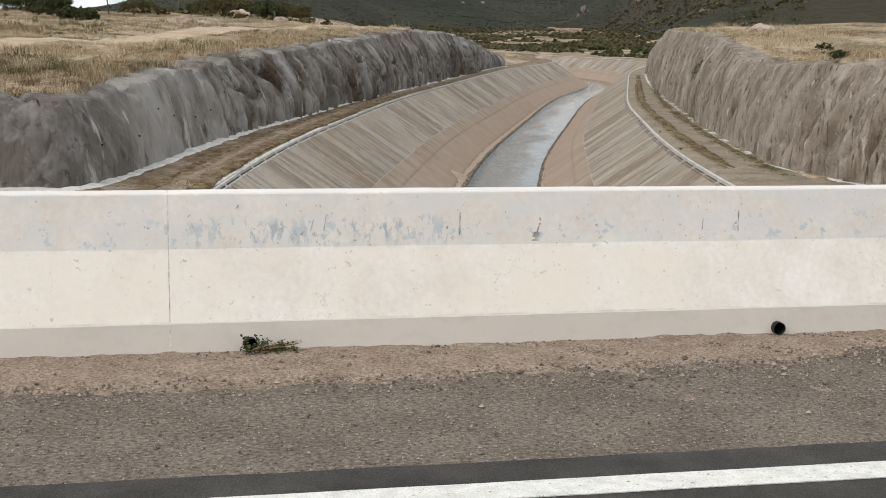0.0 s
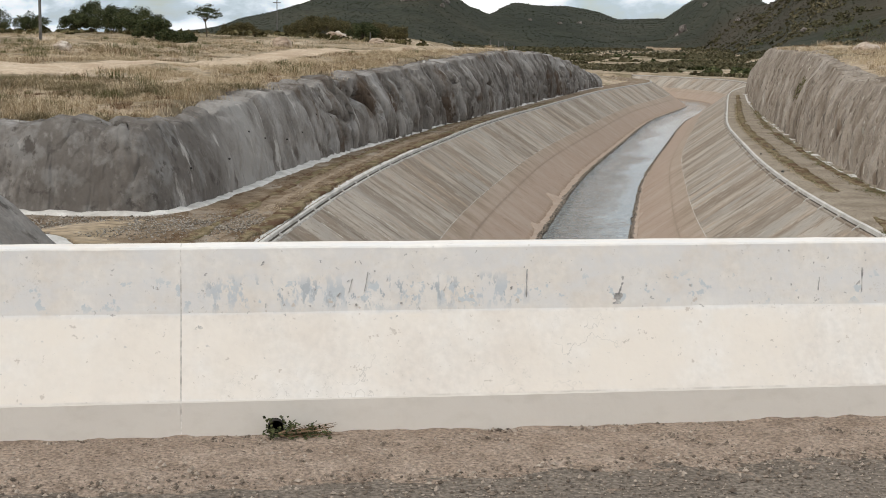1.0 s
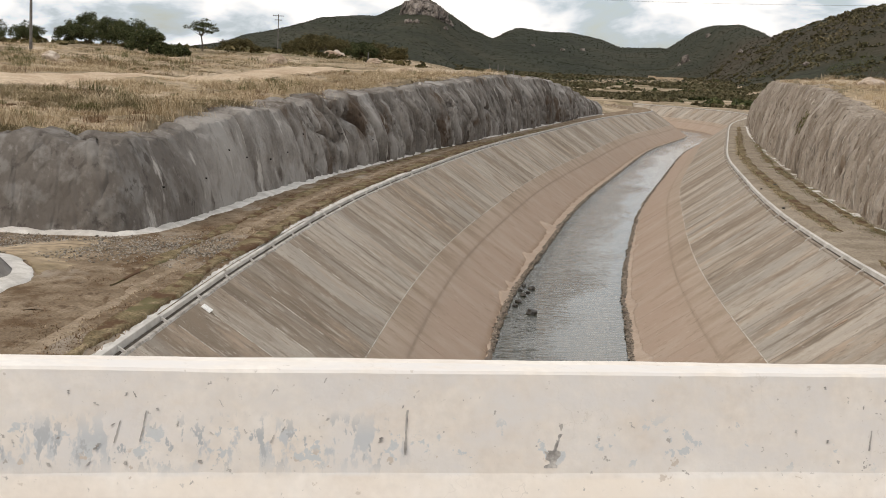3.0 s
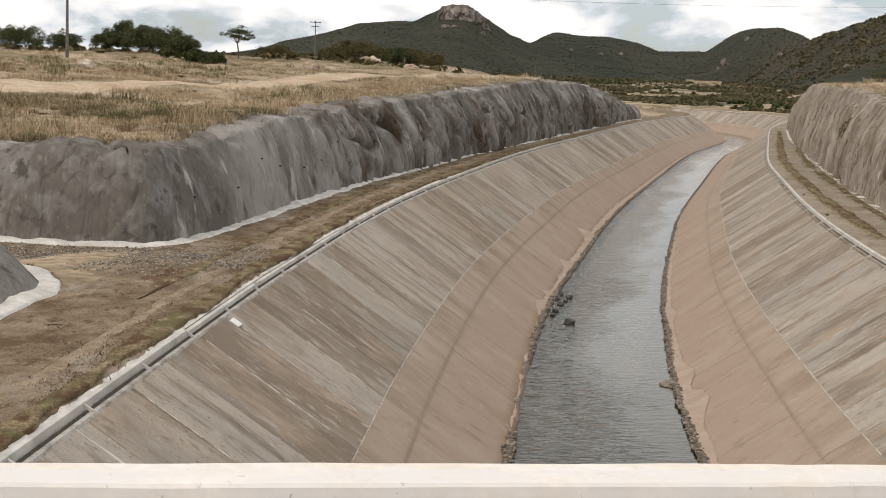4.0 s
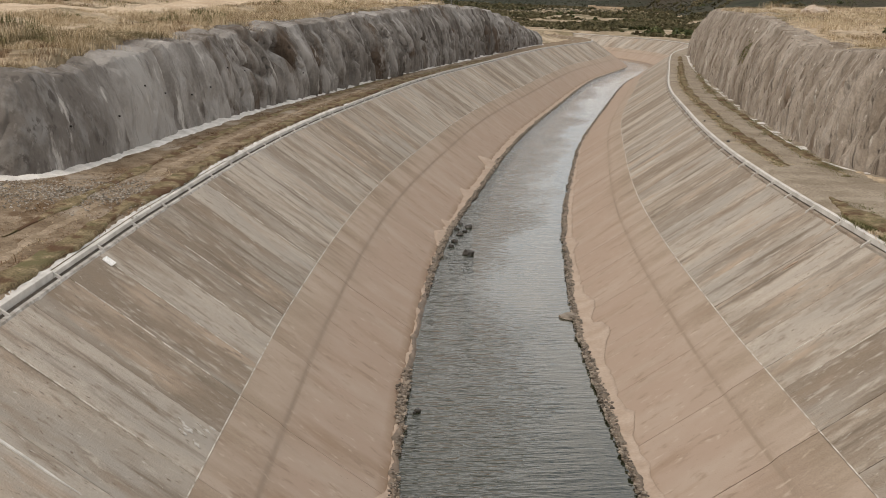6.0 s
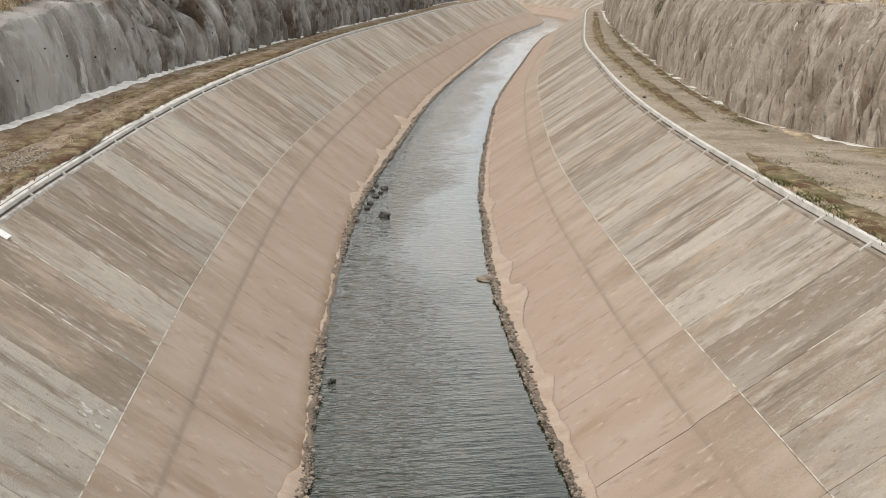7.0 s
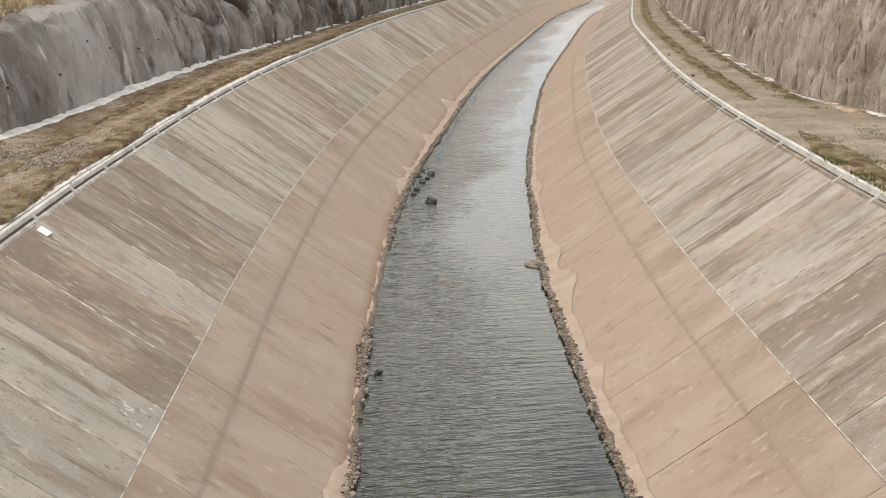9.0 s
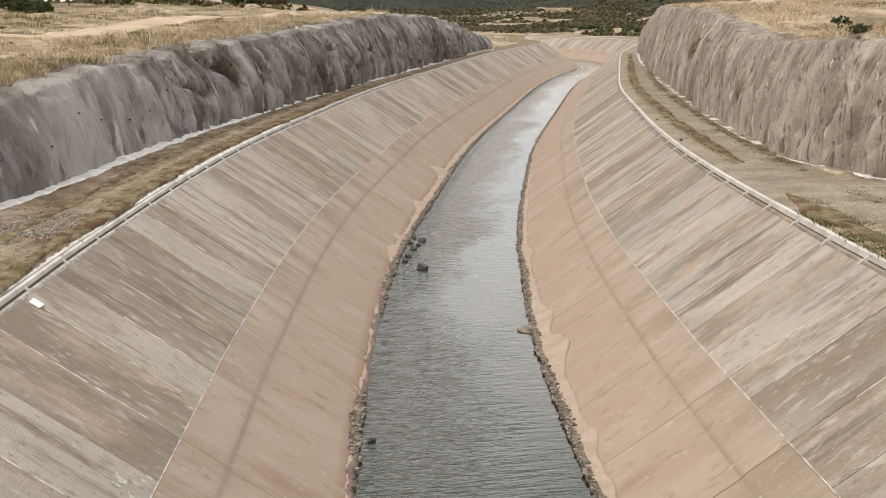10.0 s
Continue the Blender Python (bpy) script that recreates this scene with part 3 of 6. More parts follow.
FOOT_NEAR_L = [tuple(map(float, along(s, -3.9))) for s in np.arange(s_at_y(-12), s_at_y(26), 6.0)] + [(-3.8, 29.5), (-3.5, 31.7), (-4.0, 33.8), (-5.0, 35.6), (-8, 37.0), (-16, 39.0), (-30, 43.5), (-60, 49)]
FOOT_MAIN_R = [(80, 36), (50, 38.5), (34, 38.6), (29.5, 38.8), (27.4, 39.6), (26.7, 41.5)] + [
    tuple(map(float, along(s, W + np.interp(s - s_at_y(0), [50, 80, 95, 110, 130, 160, 210], [3.1, 3.1, 3.4, 3.4, 2.85, 2.35, 2.2])))) for s in np.arange(s_at_y(54), s_at_y(192), 6.0)] + [(79, 188), (87, 191), (100, 188), (140, 176)]
POLY_A = FOOT_MAIN_L + [(-200, 420), (-900, 420), (-900, 52)]
POLY_B = FOOT_NEAR_L + [(-900, 49), (-900, -40), (-20, -40)]
POLY_C = FOOT_MAIN_R + [(900, 160), (900, 36)]


def inside(px, py, poly):
    p = np.array(poly)
    hit = np.zeros(px.shape, bool)
    for (x0, y0), (x1, y1) in zip(p, np.roll(p, -1, axis=0)):
        if y0 == y1:
            continue
        c = ((y0 > py) != (y1 > py)) & (px < (x1 - x0) * (py - y0) / (y1 - y0) + x0)
        hit ^= c
    return hit


def edge_distance(px, py, path):
    p = np.array(path, float)
    best = np.full(px.shape, 1e9)
    for a, b in zip(p[:-1], p[1:]):
        d = b - a
        t = np.clip(((px - a[0]) * d[0] + (py - a[1]) * d[1]) / (d @ d), 0, 1)
        best = np.minimum(best, np.hypot(px - a[0] - t * d[0], py - a[1] - t * d[1]))
    return best


def top_left(y):
    return np.interp(y, [30, 42, 56, 70, 85, 103, 120, 135, 160, 185, 215, 240, 300], [-1.0, -0.85, -0.3, 0.15, 0.5, 1.0, 1.5, 1.9, 1.6, 0.6, -2.0, -3.7, -4.2])


def top_right(y):
    return np.interp(y, [30, 40, 50, 60, 68, 75, 85, 100, 150, 170, 200, 240], [0.6, 0.75, 0.7, 0.45, 0.5, 1.1, 1.7, 2.1, 2.5, 2.3, 0.0, -3.7])


SKY_AZ = [-180, -100, -40, -20, -9.8, -5, -2.7, -0.7, 0.2, 1.7, 3.4, 5.7, 6.4, 7.2, 7.9, 8.7, 9.6, 10.4, 11.4, 12.6, 13.5, 14.9, 15.6, 17.5, 18.4, 19.5, 20.4, 21.5, 22.4, 23.6, 24.4, 26, 30, 40, 90, 180]
SKY_EL = [1.0, 1.0, 0.8, 0.3, 0.2, 0.3, 0.5, 0.8, 1.13, 1.5, 2.0, 2.05, 2.45, 2.85, 2.88, 2.4, 1.8, 1.5, 1.88, 1.84, 1.84, 1.5, 1.28, 1.34, 1.95, 2.42, 2.3, 1.85, 2.2, 2.7, 3.0, 3.3, 3.9, 4.0, 1.5, 1.0]
RIDGE_AZ = [-180, -10, 0, 5, 10, 12, 15, 17, 19, 21, 22.5, 26, 40, 180]
RIDGE_R = [1500, 1400, 1300, 1450, 1500, 1800, 2000, 2100, 1700, 1500, 950, 850, 900, 1500]
EYE0 = (1.5, -2.5, 1.65)


def ground_height(px, py):
    r = np.hypot(px - EYE0[0], py - EYE0[1])
    az = np.degrees(np.arctan2(px - EYE0[0], py - EYE0[1]))
    # the plain, rising slowly towards the hills
    z = np.interp(r, [0, 230, 300, 450, 600, 800, 1000, 5000], [-3.9, -3.9, -4.4, -2.7, -0.9, 1.5, 3.6, 14.0])
    # left bank
    ins, dist = inside(px, py, POLY_A), edge_distance(px, py, FOOT_MAIN_L)
    field = np.interp(r, [40, 60, 80, 110, 150, 220, 300, 420], [-0.75, 0.15, 1.0, 1.8, 2.8, 3.7, 4.0, 3.0])
    t = smooth_step(5, 32, dist)
    bank = top_left(py) * (1 - t) + field * t
    z = np.where(ins, bank * smooth_step(2.3, 3.0, dist) + -4.05 * (1 - smooth_step(2.3, 3.0, dist)), z)
    ins, dist = inside(px, py, POLY_B), edge_distance(px, py, FOOT_NEAR_L)
    z = np.where(ins, -0.75 * smooth_step(4.6, 5.6, dist) + -4.6 * (1 - smooth_step(4.6, 5.6, dist)), z)
    # right bank
    ins, dist = inside(px, py, POLY_C), edge_distance(px, py, FOOT_MAIN_R)
    bank = top_right(py) + 0.035 * np.clip(dist - 3, 0, 60)
    z = np.where(ins, bank * smooth_step(2.3, 3.0, dist) + -4.05 * (1 - smooth_step(2.3, 3.0, dist)), z)
    # right of the bridge's end
    z = np.where((py < 30) & (px > 28), np.minimum(-0.4, -3.9 + 0.45 * (px - 28)), z)
    # a heap of spoil past the end of the left face
    z = z + 2.1 * np.exp(-(((px - 64.5 - 0.4 * (py - 246)) / 5.0) ** 2 + ((py - 246) / 20.0) ** 2))
    # hills
    ridge, el = np.interp(az, RIDGE_AZ, RIDGE_R), np.interp(az, SKY_AZ, SKY_EL)
    start = np.interp(az, [-180, 5, 10, 19, 21, 180], [600, 700, 950, 950, 480, 480])
    k = smooth_step(start, ridge, r) ** 1.3
    crest = EYE0[2] + np.tan(np.radians(el)) * ridge
    z = z * (1 - k) + crest * k
    z = np.where(r > ridge, crest - (r - ridge) * 0.06, z)
    return z


def canal_place(px, py):
    """The nearest s and the offset u of plan points."""
    k = np.arange(0, len(LINE), 4)
    best, bs, bu = np.full(px.shape, 1e18), np.zeros(px.shape), np.zeros(px.shape)
    for i in k:
        dx, dy = px - LINE[i, 0], py - LINE[i, 1]
        d = dx * dx + dy * dy
        m = d < best
        best = np.where(m, d, best)
        bs = np.where(m, S_ALL[i] + dx * _tan[i, 0] + dy * _tan[i, 1], bs)
        bu = np.where(m, dx * _tan[i, 1] - dy * _tan[i, 0], bu)
    return bs, bu


def build_ground():
    az = np.r_[np.arange(-180, -24, 4.0), np.arange(-24, -14, 0.6), np.arange(-14, 30, 0.11), np.arange(30, 40, 0.6), np.arange(40, 180, 4.0)]
    rr = np.r_[np.arange(0.5, 30, 2.5), np.arange(30, 140, 0.75), np.arange(140, 330, 2.2), np.geomspace(332, 4800, 75)]
    A, R = np.meshgrid(np.radians(az), rr, indexing="ij")
    px, py = EYE0[0] + R * np.sin(A), EYE0[1] + R * np.cos(A)
    z = ground_height(px, py)
    near = (R < 420) & (px > -60) & (px < 260) & (py < 340)
    s, u = canal_place(px[near], py[near])
    zn = z[near]
    zn = np.where((u > -3.6) & (u < W + 3.6), np.minimum(zn, -4.35), zn)
    zn = np.where((u > -0.75) & (u < W + 0.75), -10.6, zn)
    z[near] = zn
    bump = np.array([fbm(a * 0.05, b * 0.05, 0.0, 3) * 0.35 + fbm(a * 0.35, b * 0.35, 4.0, 2) * 0.17 for a, b in zip(px.ravel(), py.ravel())]).reshape(px.shape)
    hills = np.array([fbm(a * 0.006, b * 0.006, 9.0, 5, 0.55) if d > 400 else 0.0 for a, b, d in zip(px.ravel(), py.ravel(), R.ravel())]).reshape(px.shape)
    z = z + bump * np.clip((R - 25) / 20, 0, 1) + hills * np.clip((R - 600) / 600, 0, 1) * 4.5
    z = np.where((np.abs(py + 5) < 7.5) & (R < 80), np.minimum(z, -0.6), z)
    verts = np.stack([px, py, z], -1).reshape(-1, 3)
    n_a, n_r = len(az), len(rr)
    faces = [(i * n_r + j, i * n_r + j + 1, ((i + 1) % n_a) * n_r + j + 1, ((i + 1) % n_a) * n_r + j) for i in range(n_a) for j in range(n_r - 1)]
    faces = [f[::-1] for f in faces]
    ob = raw("ground", verts, faces, M_ground, smooth=True)
    ob.data.materials.append(M_hill)
    # scrub begins along an uneven line
    edge = [np.interp(a, [-180, 5, 10, 19, 21, 180], [600, 660, 860, 860, 520, 520]) + 160 * noise.noise(Vector((math.sin(radians(a)) * 9, math.cos(radians(a)) * 9, 3))) for a in az]
    far = np.array([1 if rr[j] > edge[i] else 0 for i in range(n_a) for j in range(n_r - 1)])
    ob.data.polygons.foreach_set("material_index", far)
    tagged(ob, "dry straw-coloured ground rising to dark scrub-covered hills", "ground", kind="structure")
    return ob


ground = build_ground()


def drop_to_ground(x, y):
    hit = ground.ray_cast(Vector((x, y, 400)), Vector((0, 0, -1)))
    return hit[1].z if hit[0] else 0.0


# ---- the bridge: deck, shoulder, line, barrier ----
def strip(name, x0, x1, y0, y1, z, thick, material, label, category, uneven=0.0, step=0.25, rows=2):
    nx = int((x1 - x0) / step) + 1
    xs, ys = np.linspace(x0, x1, nx), np.linspace(y0, y1, rows)
    verts, faces = [], []
    for i, x in enumerate(xs):
        for j, y in enumerate(ys):
            e = uneven * fbm(x * 1.3, 7.0 * (j == 0) + 3, 1.0, 4) if j in (0, rows - 1) else 0
            verts.append((x, y + e, z))
    n = len(verts)
    verts += [(a, b, c - thick) for a, b, c in verts]
    faces = grid_faces(nx, rows)
    faces = [f[::-1] for f in faces]
    for i in range(nx - 1):
        faces.append((i * rows, (i + 1) * rows, n + (i + 1) * rows, n + i * rows))
        faces.append((i * rows + rows - 1, n + i * rows + rows - 1, n + (i + 1) * rows + rows - 1, (i + 1) * rows + rows - 1))
    ob = raw(name, verts, faces, material)
    return tagged(ob, label, category, kind="structure")


bm = bmesh.new()
add_box(bm, -45, 60, -11.5, 0.46, -0.62, -0.012, 0.02)
tagged(part("bridge_deck", bm, M_kerb), "grey concrete bridge deck under the road", "bridge deck", kind="structure")
strip("shoulder", -45, 60, -2.4, 0.0, 0.0, 0.01, M_chip, "grey chip-seal road shoulder with loose grit", "road shoulder")
strip("road", -45, 60, -11.4, -2.26, 0.022, 0.03, M_asphalt, "dark asphalt road surface with a ragged edge", "road", uneven=0.025, step=0.05)
strip("road_line", -45, 60, -2.70, -2.52, 0.027, 0.004, M_line, "worn white painted edge line on the asphalt", "road marking", uneven=0.006, step=0.05)


def build_sand():
    """Drifted sand along the foot of the barrier, thinning out on the shoulder."""
    xs, ys = np.arange(-4, 8, 0.04), np.linspace(-1.45, -0.19, 40)
    verts = []
    for x in xs:
        reach = -0.98 + 0.16 * fbm(x * 0.6, 2.0, 0, 3) - 0.10 * smooth_step(1.5, -2.0, x) + 0.42 * smooth_step(2.9, 4.2, x)
        for y in ys:
            h = 0.028 * smooth_step(reach - 0.05, reach + 0.35, y) - 0.010 + 0.012 * fbm(x * 3, y * 3, 0, 3) + 0.010 * fbm(x * 11, y * 11, 3, 3)
            verts.append((x, y, h))
    f = [q[::-1] for q in grid_faces(len(xs), len(ys))]
    tagged(raw("roadside_sand", verts, f, M_sand, smooth=True), "reddish drifted sand and grit along the barrier's foot", "sand", kind="stuff")
    pv, pf = [], []
    r = random.Random(11)

    def pebble(x, y, z, a):
        k = len(pv)
        for dx, dy, dz in ((1, 0, 0), (-1, 0, 0), (0, 1, 0), (0, -1, 0), (0, 0, 0.8), (0, 0, -0.6)):
            q = a * r.uniform(0.65, 1.25)
            pv.append((x + dx * q + r.uniform(-.2, .2) * a, y + dy * q + r.uniform(-.2, .2) * a, z + dz * q))
        pf.extend([(k, k + 2, k + 4), (k + 2, k + 1, k + 4), (k + 1, k + 3, k + 4), (k + 3, k, k + 4), (k + 2, k, k + 5), (k + 1, k + 2, k + 5), (k + 3, k + 1, k + 5), (k, k + 3, k + 5)])

    for _ in range(26000):
        x = r.uniform(-3.2, 6.2)
        y = -0.22 - r.random() ** 1.6 * 2.1
        a = min(0.0032 + r.expovariate(340), 0.014) if y > -1.1 else min(0.0028 + r.expovariate(620), 0.008)
        pebble(x, y, 0.012 if y > -1.0 else 0.004, a)
    for _ in range(60):
        pebble(r.uniform(-2.5, 5.5), r.uniform(-2.0, -0.4), 0.012, r.uniform(0.012, 0.02))
    tagged(raw("pebbles", pv, pf, M_pebble), "loose brown and pale grit scattered on the shoulder", "grit", kind="stuff")


build_sand()

PROFILE = [(-0.215, -0.02), (-0.204, 0.163), (-0.199, 0.171), (-0.054, 0.512), (-0.048, 0.526), (-0.008, 0.806), (-0.001, 0.814), (0.146, 0.813), (0.168, 0.795), (0.240, 0.530), (0.390, 0.165), (0.400, -0.30)]


def build_barrier(x0, x1):
    """A cast concrete safety barrier with a sloping face, and its drain holes."""
    xs = np.linspace(x0, x1, int((x1 - x0) / 0.08))
    verts = []
    for x in xs:
        for j, (y, z) in enumerate(PROFILE):
            w = 0.004 * fbm(x * 1.1, z * 4, y * 4, 3) + 0.0022 * fbm(x * 9, z * 9, 2, 2)
            verts.append((x - 0, y + (w if j < 9 else 0), z + (w * 0.8 if 2 <= j <= 8 else 0)))
    n = len(PROFILE)
    faces = [(i * n + j, (i + 1) * n + j, (i + 1) * n + j + 1, i * n + j + 1) for i in range(len(xs) - 1) for j in range(n - 1)]
    faces += [tuple(range(n)), tuple(reversed(range((len(xs) - 1) * n, len(xs) * n)))]
    faces += [(i * n + n - 1, (i + 1) * n + n - 1, (i + 1) * n, i * n) for i in range(len(xs) - 1)]
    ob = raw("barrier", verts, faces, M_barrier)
    holes = [h for h in (0.585, 3.53) if x0 < h < x1]
    for h in holes:
        bm = bmesh.new()
        bmesh.ops.create_cone(bm, cap_ends=True, segments=20, radius1=0.036, radius2=0.036, depth=0.36, matrix=pose(h, -0.13, 0.052, 90, 0, 0))
        cut = part("cutter", bm, M_dark)
        md = ob.modifiers.new("hole", "BOOLEAN")
        md.operation, md.object, md.solver = "DIFFERENCE", cut, "EXACT"
        bpy.context.view_layer.update()
        me = bpy.data.meshes.new_from_object(ob.evaluated_get(bpy.context.evaluated_depsgraph_get()))
        ob.modifiers.clear()
        ob.data = me
        bpy.data.objects.remove(cut)
    return ob


barriers = []
for x0, x1 in ((-19.8, -9.806), (-9.8, 0.1765), (0.1825, 10.176), (10.182, 20.17)):
    b = tagged(build_barrier(x0, x1), "off-white painted concrete safety barrier with chipped blue-grey patches", "road barrier", group="barriers along the bridge")
    barriers.append(b)
    inner = [(y * 0.992, z - 0.0015) for y, z in PROFILE]
    k = len(inner)
    raw("joint_filler", [(x, y, z) for x in (x1 - 0.002, x1 + 0.008) for y, z in inner], [(i, i + k, (i + 1) % k + k, (i + 1) % k) for i in range(k)], M_filler, b, label="rough grey joint filler")
    for h in (0.585, 3.53):
        if x0 < h < x1:
            bm = bmesh.new()
            bmesh.ops.create_cone(bm, cap_ends=False, segments=20, radius1=0.035, radius2=0.035, depth=0.30, matrix=pose(h, -0.10, 0.052, 90, 0, 0))
            bmesh.ops.create_circle(bm, cap_ends=True, segments=20, radius=0.035, matrix=pose(h, 0.045, 0.052, 90, 0, 0))
            part("drain_pipe", bm, M_dark, b, "dark drain hole through the base")


def upper_face_y(z):
    return -0.046 + (z - 0.53) * (0.040 / 0.268)


def scar(x, z, w, h, lean=0.0, rough=0.3, seed=0, on=None):
    """A thin ragged flake mark where the paint and mortar are gone."""
    r = random.Random(seed)
    n = 9
    left = [(-w / 2 * r.uniform(1 - rough, 1 + rough) + lean * (i / (n - 1) - 0.5), (i / (n - 1) - 0.5) * h) for i in range(n)]
    right = [(w / 2 * r.uniform(1 - rough, 1 + rough) + lean * (i / (n - 1) - 0.5), (i / (n - 1) - 0.5) * h) for i in range(n)]
    verts, faces = [], []
    for (a, c), (b2, c2) in zip(left, right):
        zz = z + c
        y = upper_face_y(zz) - 0.0045
        verts += [(x + a, y, zz), (x + b2, y, zz), (x + a, y + 0.012, zz), (x + b2, y + 0.012, zz)]
    for i in range(n - 1):
        k = 4 * i
        faces += [(k, k + 1, k + 5, k + 4), (k + 1, k + 3, k + 7, k + 5), (k + 2, k, k + 4, k + 6)]
    raw("scar", verts, faces, M_scar, barriers[2] if on is None else on, label="dark gouge in the painted concrete")


scar(1.728, 0.640, 0.006, 0.125, 0.004, 0.5, 1)
scar(2.155, 0.565, 0.030, 0.050, 0.004, 0.6, 2)
scar(2.168, 0.610, 0.008, 0.055, 0.02, 0.7, 3)
scar(3.345, 0.635, 0.007, 0.115, 0.006, 0.5, 4)
scar(3.130, 0.620, 0.004, 0.06, 0.008, 0.5, 5)
scar(0.995, 0.655, 0.003, 0.085, 0.016, 0.7, 6)
scar(0.925, 0.640, 0.003, 0.060, 0.016, 0.7, 7)
_r = random.Random(5)
for _i in range(26):
    scar(_r.gauss(0.95, 0.35), _r.uniform(0.55, 0.79), _r.uniform(0.002, 0.007), _r.uniform(0.006, 0.022), _r.uniform(-0.012, 0.012), 0.98, 20 + _i)
for _i in range(14):
    scar(_r.uniform(0.3, 4.2), _r.uniform(0.55, 0.78), _r.uniform(0.002, 0.005), _r.uniform(0.004, 0.012), _r.uniform(-0.006, 0.006), 0.98, 60 + _i, barriers[2])


def leaf_cards(bm, centre, radius, count, size, r, flat=1.0, up=0.0):
    for _ in range(count):
        d = Vector((r.gauss(0, 1), r.gauss(0, 1), r.gauss(0, 1) * flat))
        d = d.normalized() * radius * r.random() ** 0.45
        d.z = d.z * flat + up
        c = Vector(centre) + d
        a = Vector((r.uniform(-1, 1), r.uniform(-1, 1), r.uniform(-0.6, 0.6))).normalized() * size * r.uniform(0.5, 1.3)
        b2 = Vector((r.uniform(-1, 1), r.uniform(-1, 1), r.uniform(-0.6, 0.8))).cross(a).normalized() * size * r.uniform(0.3, 0.7)
        q = [bm.verts.new(c + v) for v in (-a, b2, a, -b2)]
        bm.faces.new(q)


def build_weed(x, y):
    r = random.Random(3)
    root = empty("weed", pose(x, y, 0.015))
    bm = bmesh.new()
    for k in range(34):
        dx = r.triangular(-0.02, 0.30, 0.07)
        dz = r.uniform(0.0, 0.085) * (1 - 0.7 * abs(dx) / 0.3)
        leaf_cards(bm, (dx, -0.03 + r.uniform(-0.07, 0.02), dz), 0.028, 10, 0.011, r)
    part("leaves", bm, M_leaf, root)
    bm = bmesh.new()
    for k in range(50):
        a = Vector((r.uniform(0, 0.08), -0.02, 0.01))
        b2 = a + Vector((r.uniform(0.05, 0.26), r.uniform(-0.09, 0.01), r.uniform(-0.01, 0.05)))
        side = Vector((0, 0.0018, 0.0018))
        bm.faces.new([bm.verts.new(v) for v in (a - side, a + side, b2 + side * 0.4, b2 - side * 0.4)])
    part("dry_stalk", bm, M_brown_grass, root, "dry straw-coloured stems")
    tagged(root, "small green weed growing from the barrier's drain hole", "weed")


build_weed(0.56, -0.235)

# ---- the canal lining ----
S0, S1 = s_at_y(4), S_ALL[-1] - 4
POST = 3.385                                    # spacing of the buttresses
_sA = float(canal_place(np.array([-0.725]), np.array([23.48]))[0][0])
_sR = s_at_y(0) + 35.95
POST_R = 3.17
JOINT = 2.53                                    # spacing of the slab joints
U_J = 3.56                                      # the long joint, from the rim
U_END = 8.3


def panel(name, s0, s1, ua, ub, side, material, parent, gap, creased=False):
    """One cast slab of a slope, in its own axes: x along the canal, y down the slope."""
    uu = [ua + 0.006, ub - 0.006]
    if creased:
        uu = [ua + 0.006, 4.30, 4.40, 4.52, 4.62, ub]
    sm = (s0 + s1) / 2
    off = (lambda u: u) if side > 0 else (lambda u: W - STEEP * u)
    ox, oy = along(sm, off(ua))
    oz = RIM - ua / SLOPE
    h = heading(sm)
    X = Vector((math.cos(h), math.sin(h), 0))
    down = Vector((math.sin(h), -math.cos(h), 0)) * side - Vector((0, 0, 1 / SLOPE))
    Y = down.normalized()
    Z = X.cross(Y)
    flip = Z.z < 0
    if flip:
        Z = -Z
        X = -X
    M = Matrix((X, Y, Z)).transposed().to_4x4()
    M.translation = (ox, oy, oz)
    inv = M.inverted()
    cols = 3
    ss = np.linspace(s0 + gap / 2, s1 - gap / 2, cols)
    top = []
    tilt = rng.uniform(-0.006, 0.006)
    for s in ss:
        for i, u in enumerate(uu):
            x, y = along(s, off(u))
            z = RIM - u / SLOPE + tilt
            if creased:
                z -= (0, 0, 0.010, 0.045, 0.050, 0.0)[i]
            top.append(inv @ Vector((x, y, z)))
    n, c = len(top), len(uu)
    low = [v - Vector((0, 0, 0.10)) for v in top]
    faces = [(i * c + j, i * c + j + 1, (i + 1) * c + j + 1, (i + 1) * c + j) for i in range(cols - 1) for j in range(c - 1)]
    ring = [i * c for i in range(cols)] + [(cols - 1) * c + j for j in range(1, c)] + [i * c + c - 1 for i in range(cols - 2, -1, -1)] + [j for j in range(c - 2, 0, -1)]
    faces += [(a, b, n + b, n + a) for a, b in zip(ring, ring[1:] + ring[:1])]
    me = bpy.data.meshes.new(name)
    me.from_pydata(top + low, [], faces)
    b3 = bmesh.new()
    b3.from_mesh(me)
    bmesh.ops.recalc_face_normals(b3, faces=b3.faces)
    b3.faces.ensure_lookup_table()
    if b3.faces[0].normal.z < 0:
        bmesh.ops.reverse_faces(b3, faces=b3.faces)
    b3.to_mesh(me)
    b3.free()
    me.materials.append(material)
    ob = new(name, me)
    ob.parent = parent
    ob.matrix_basis = M
    return ob


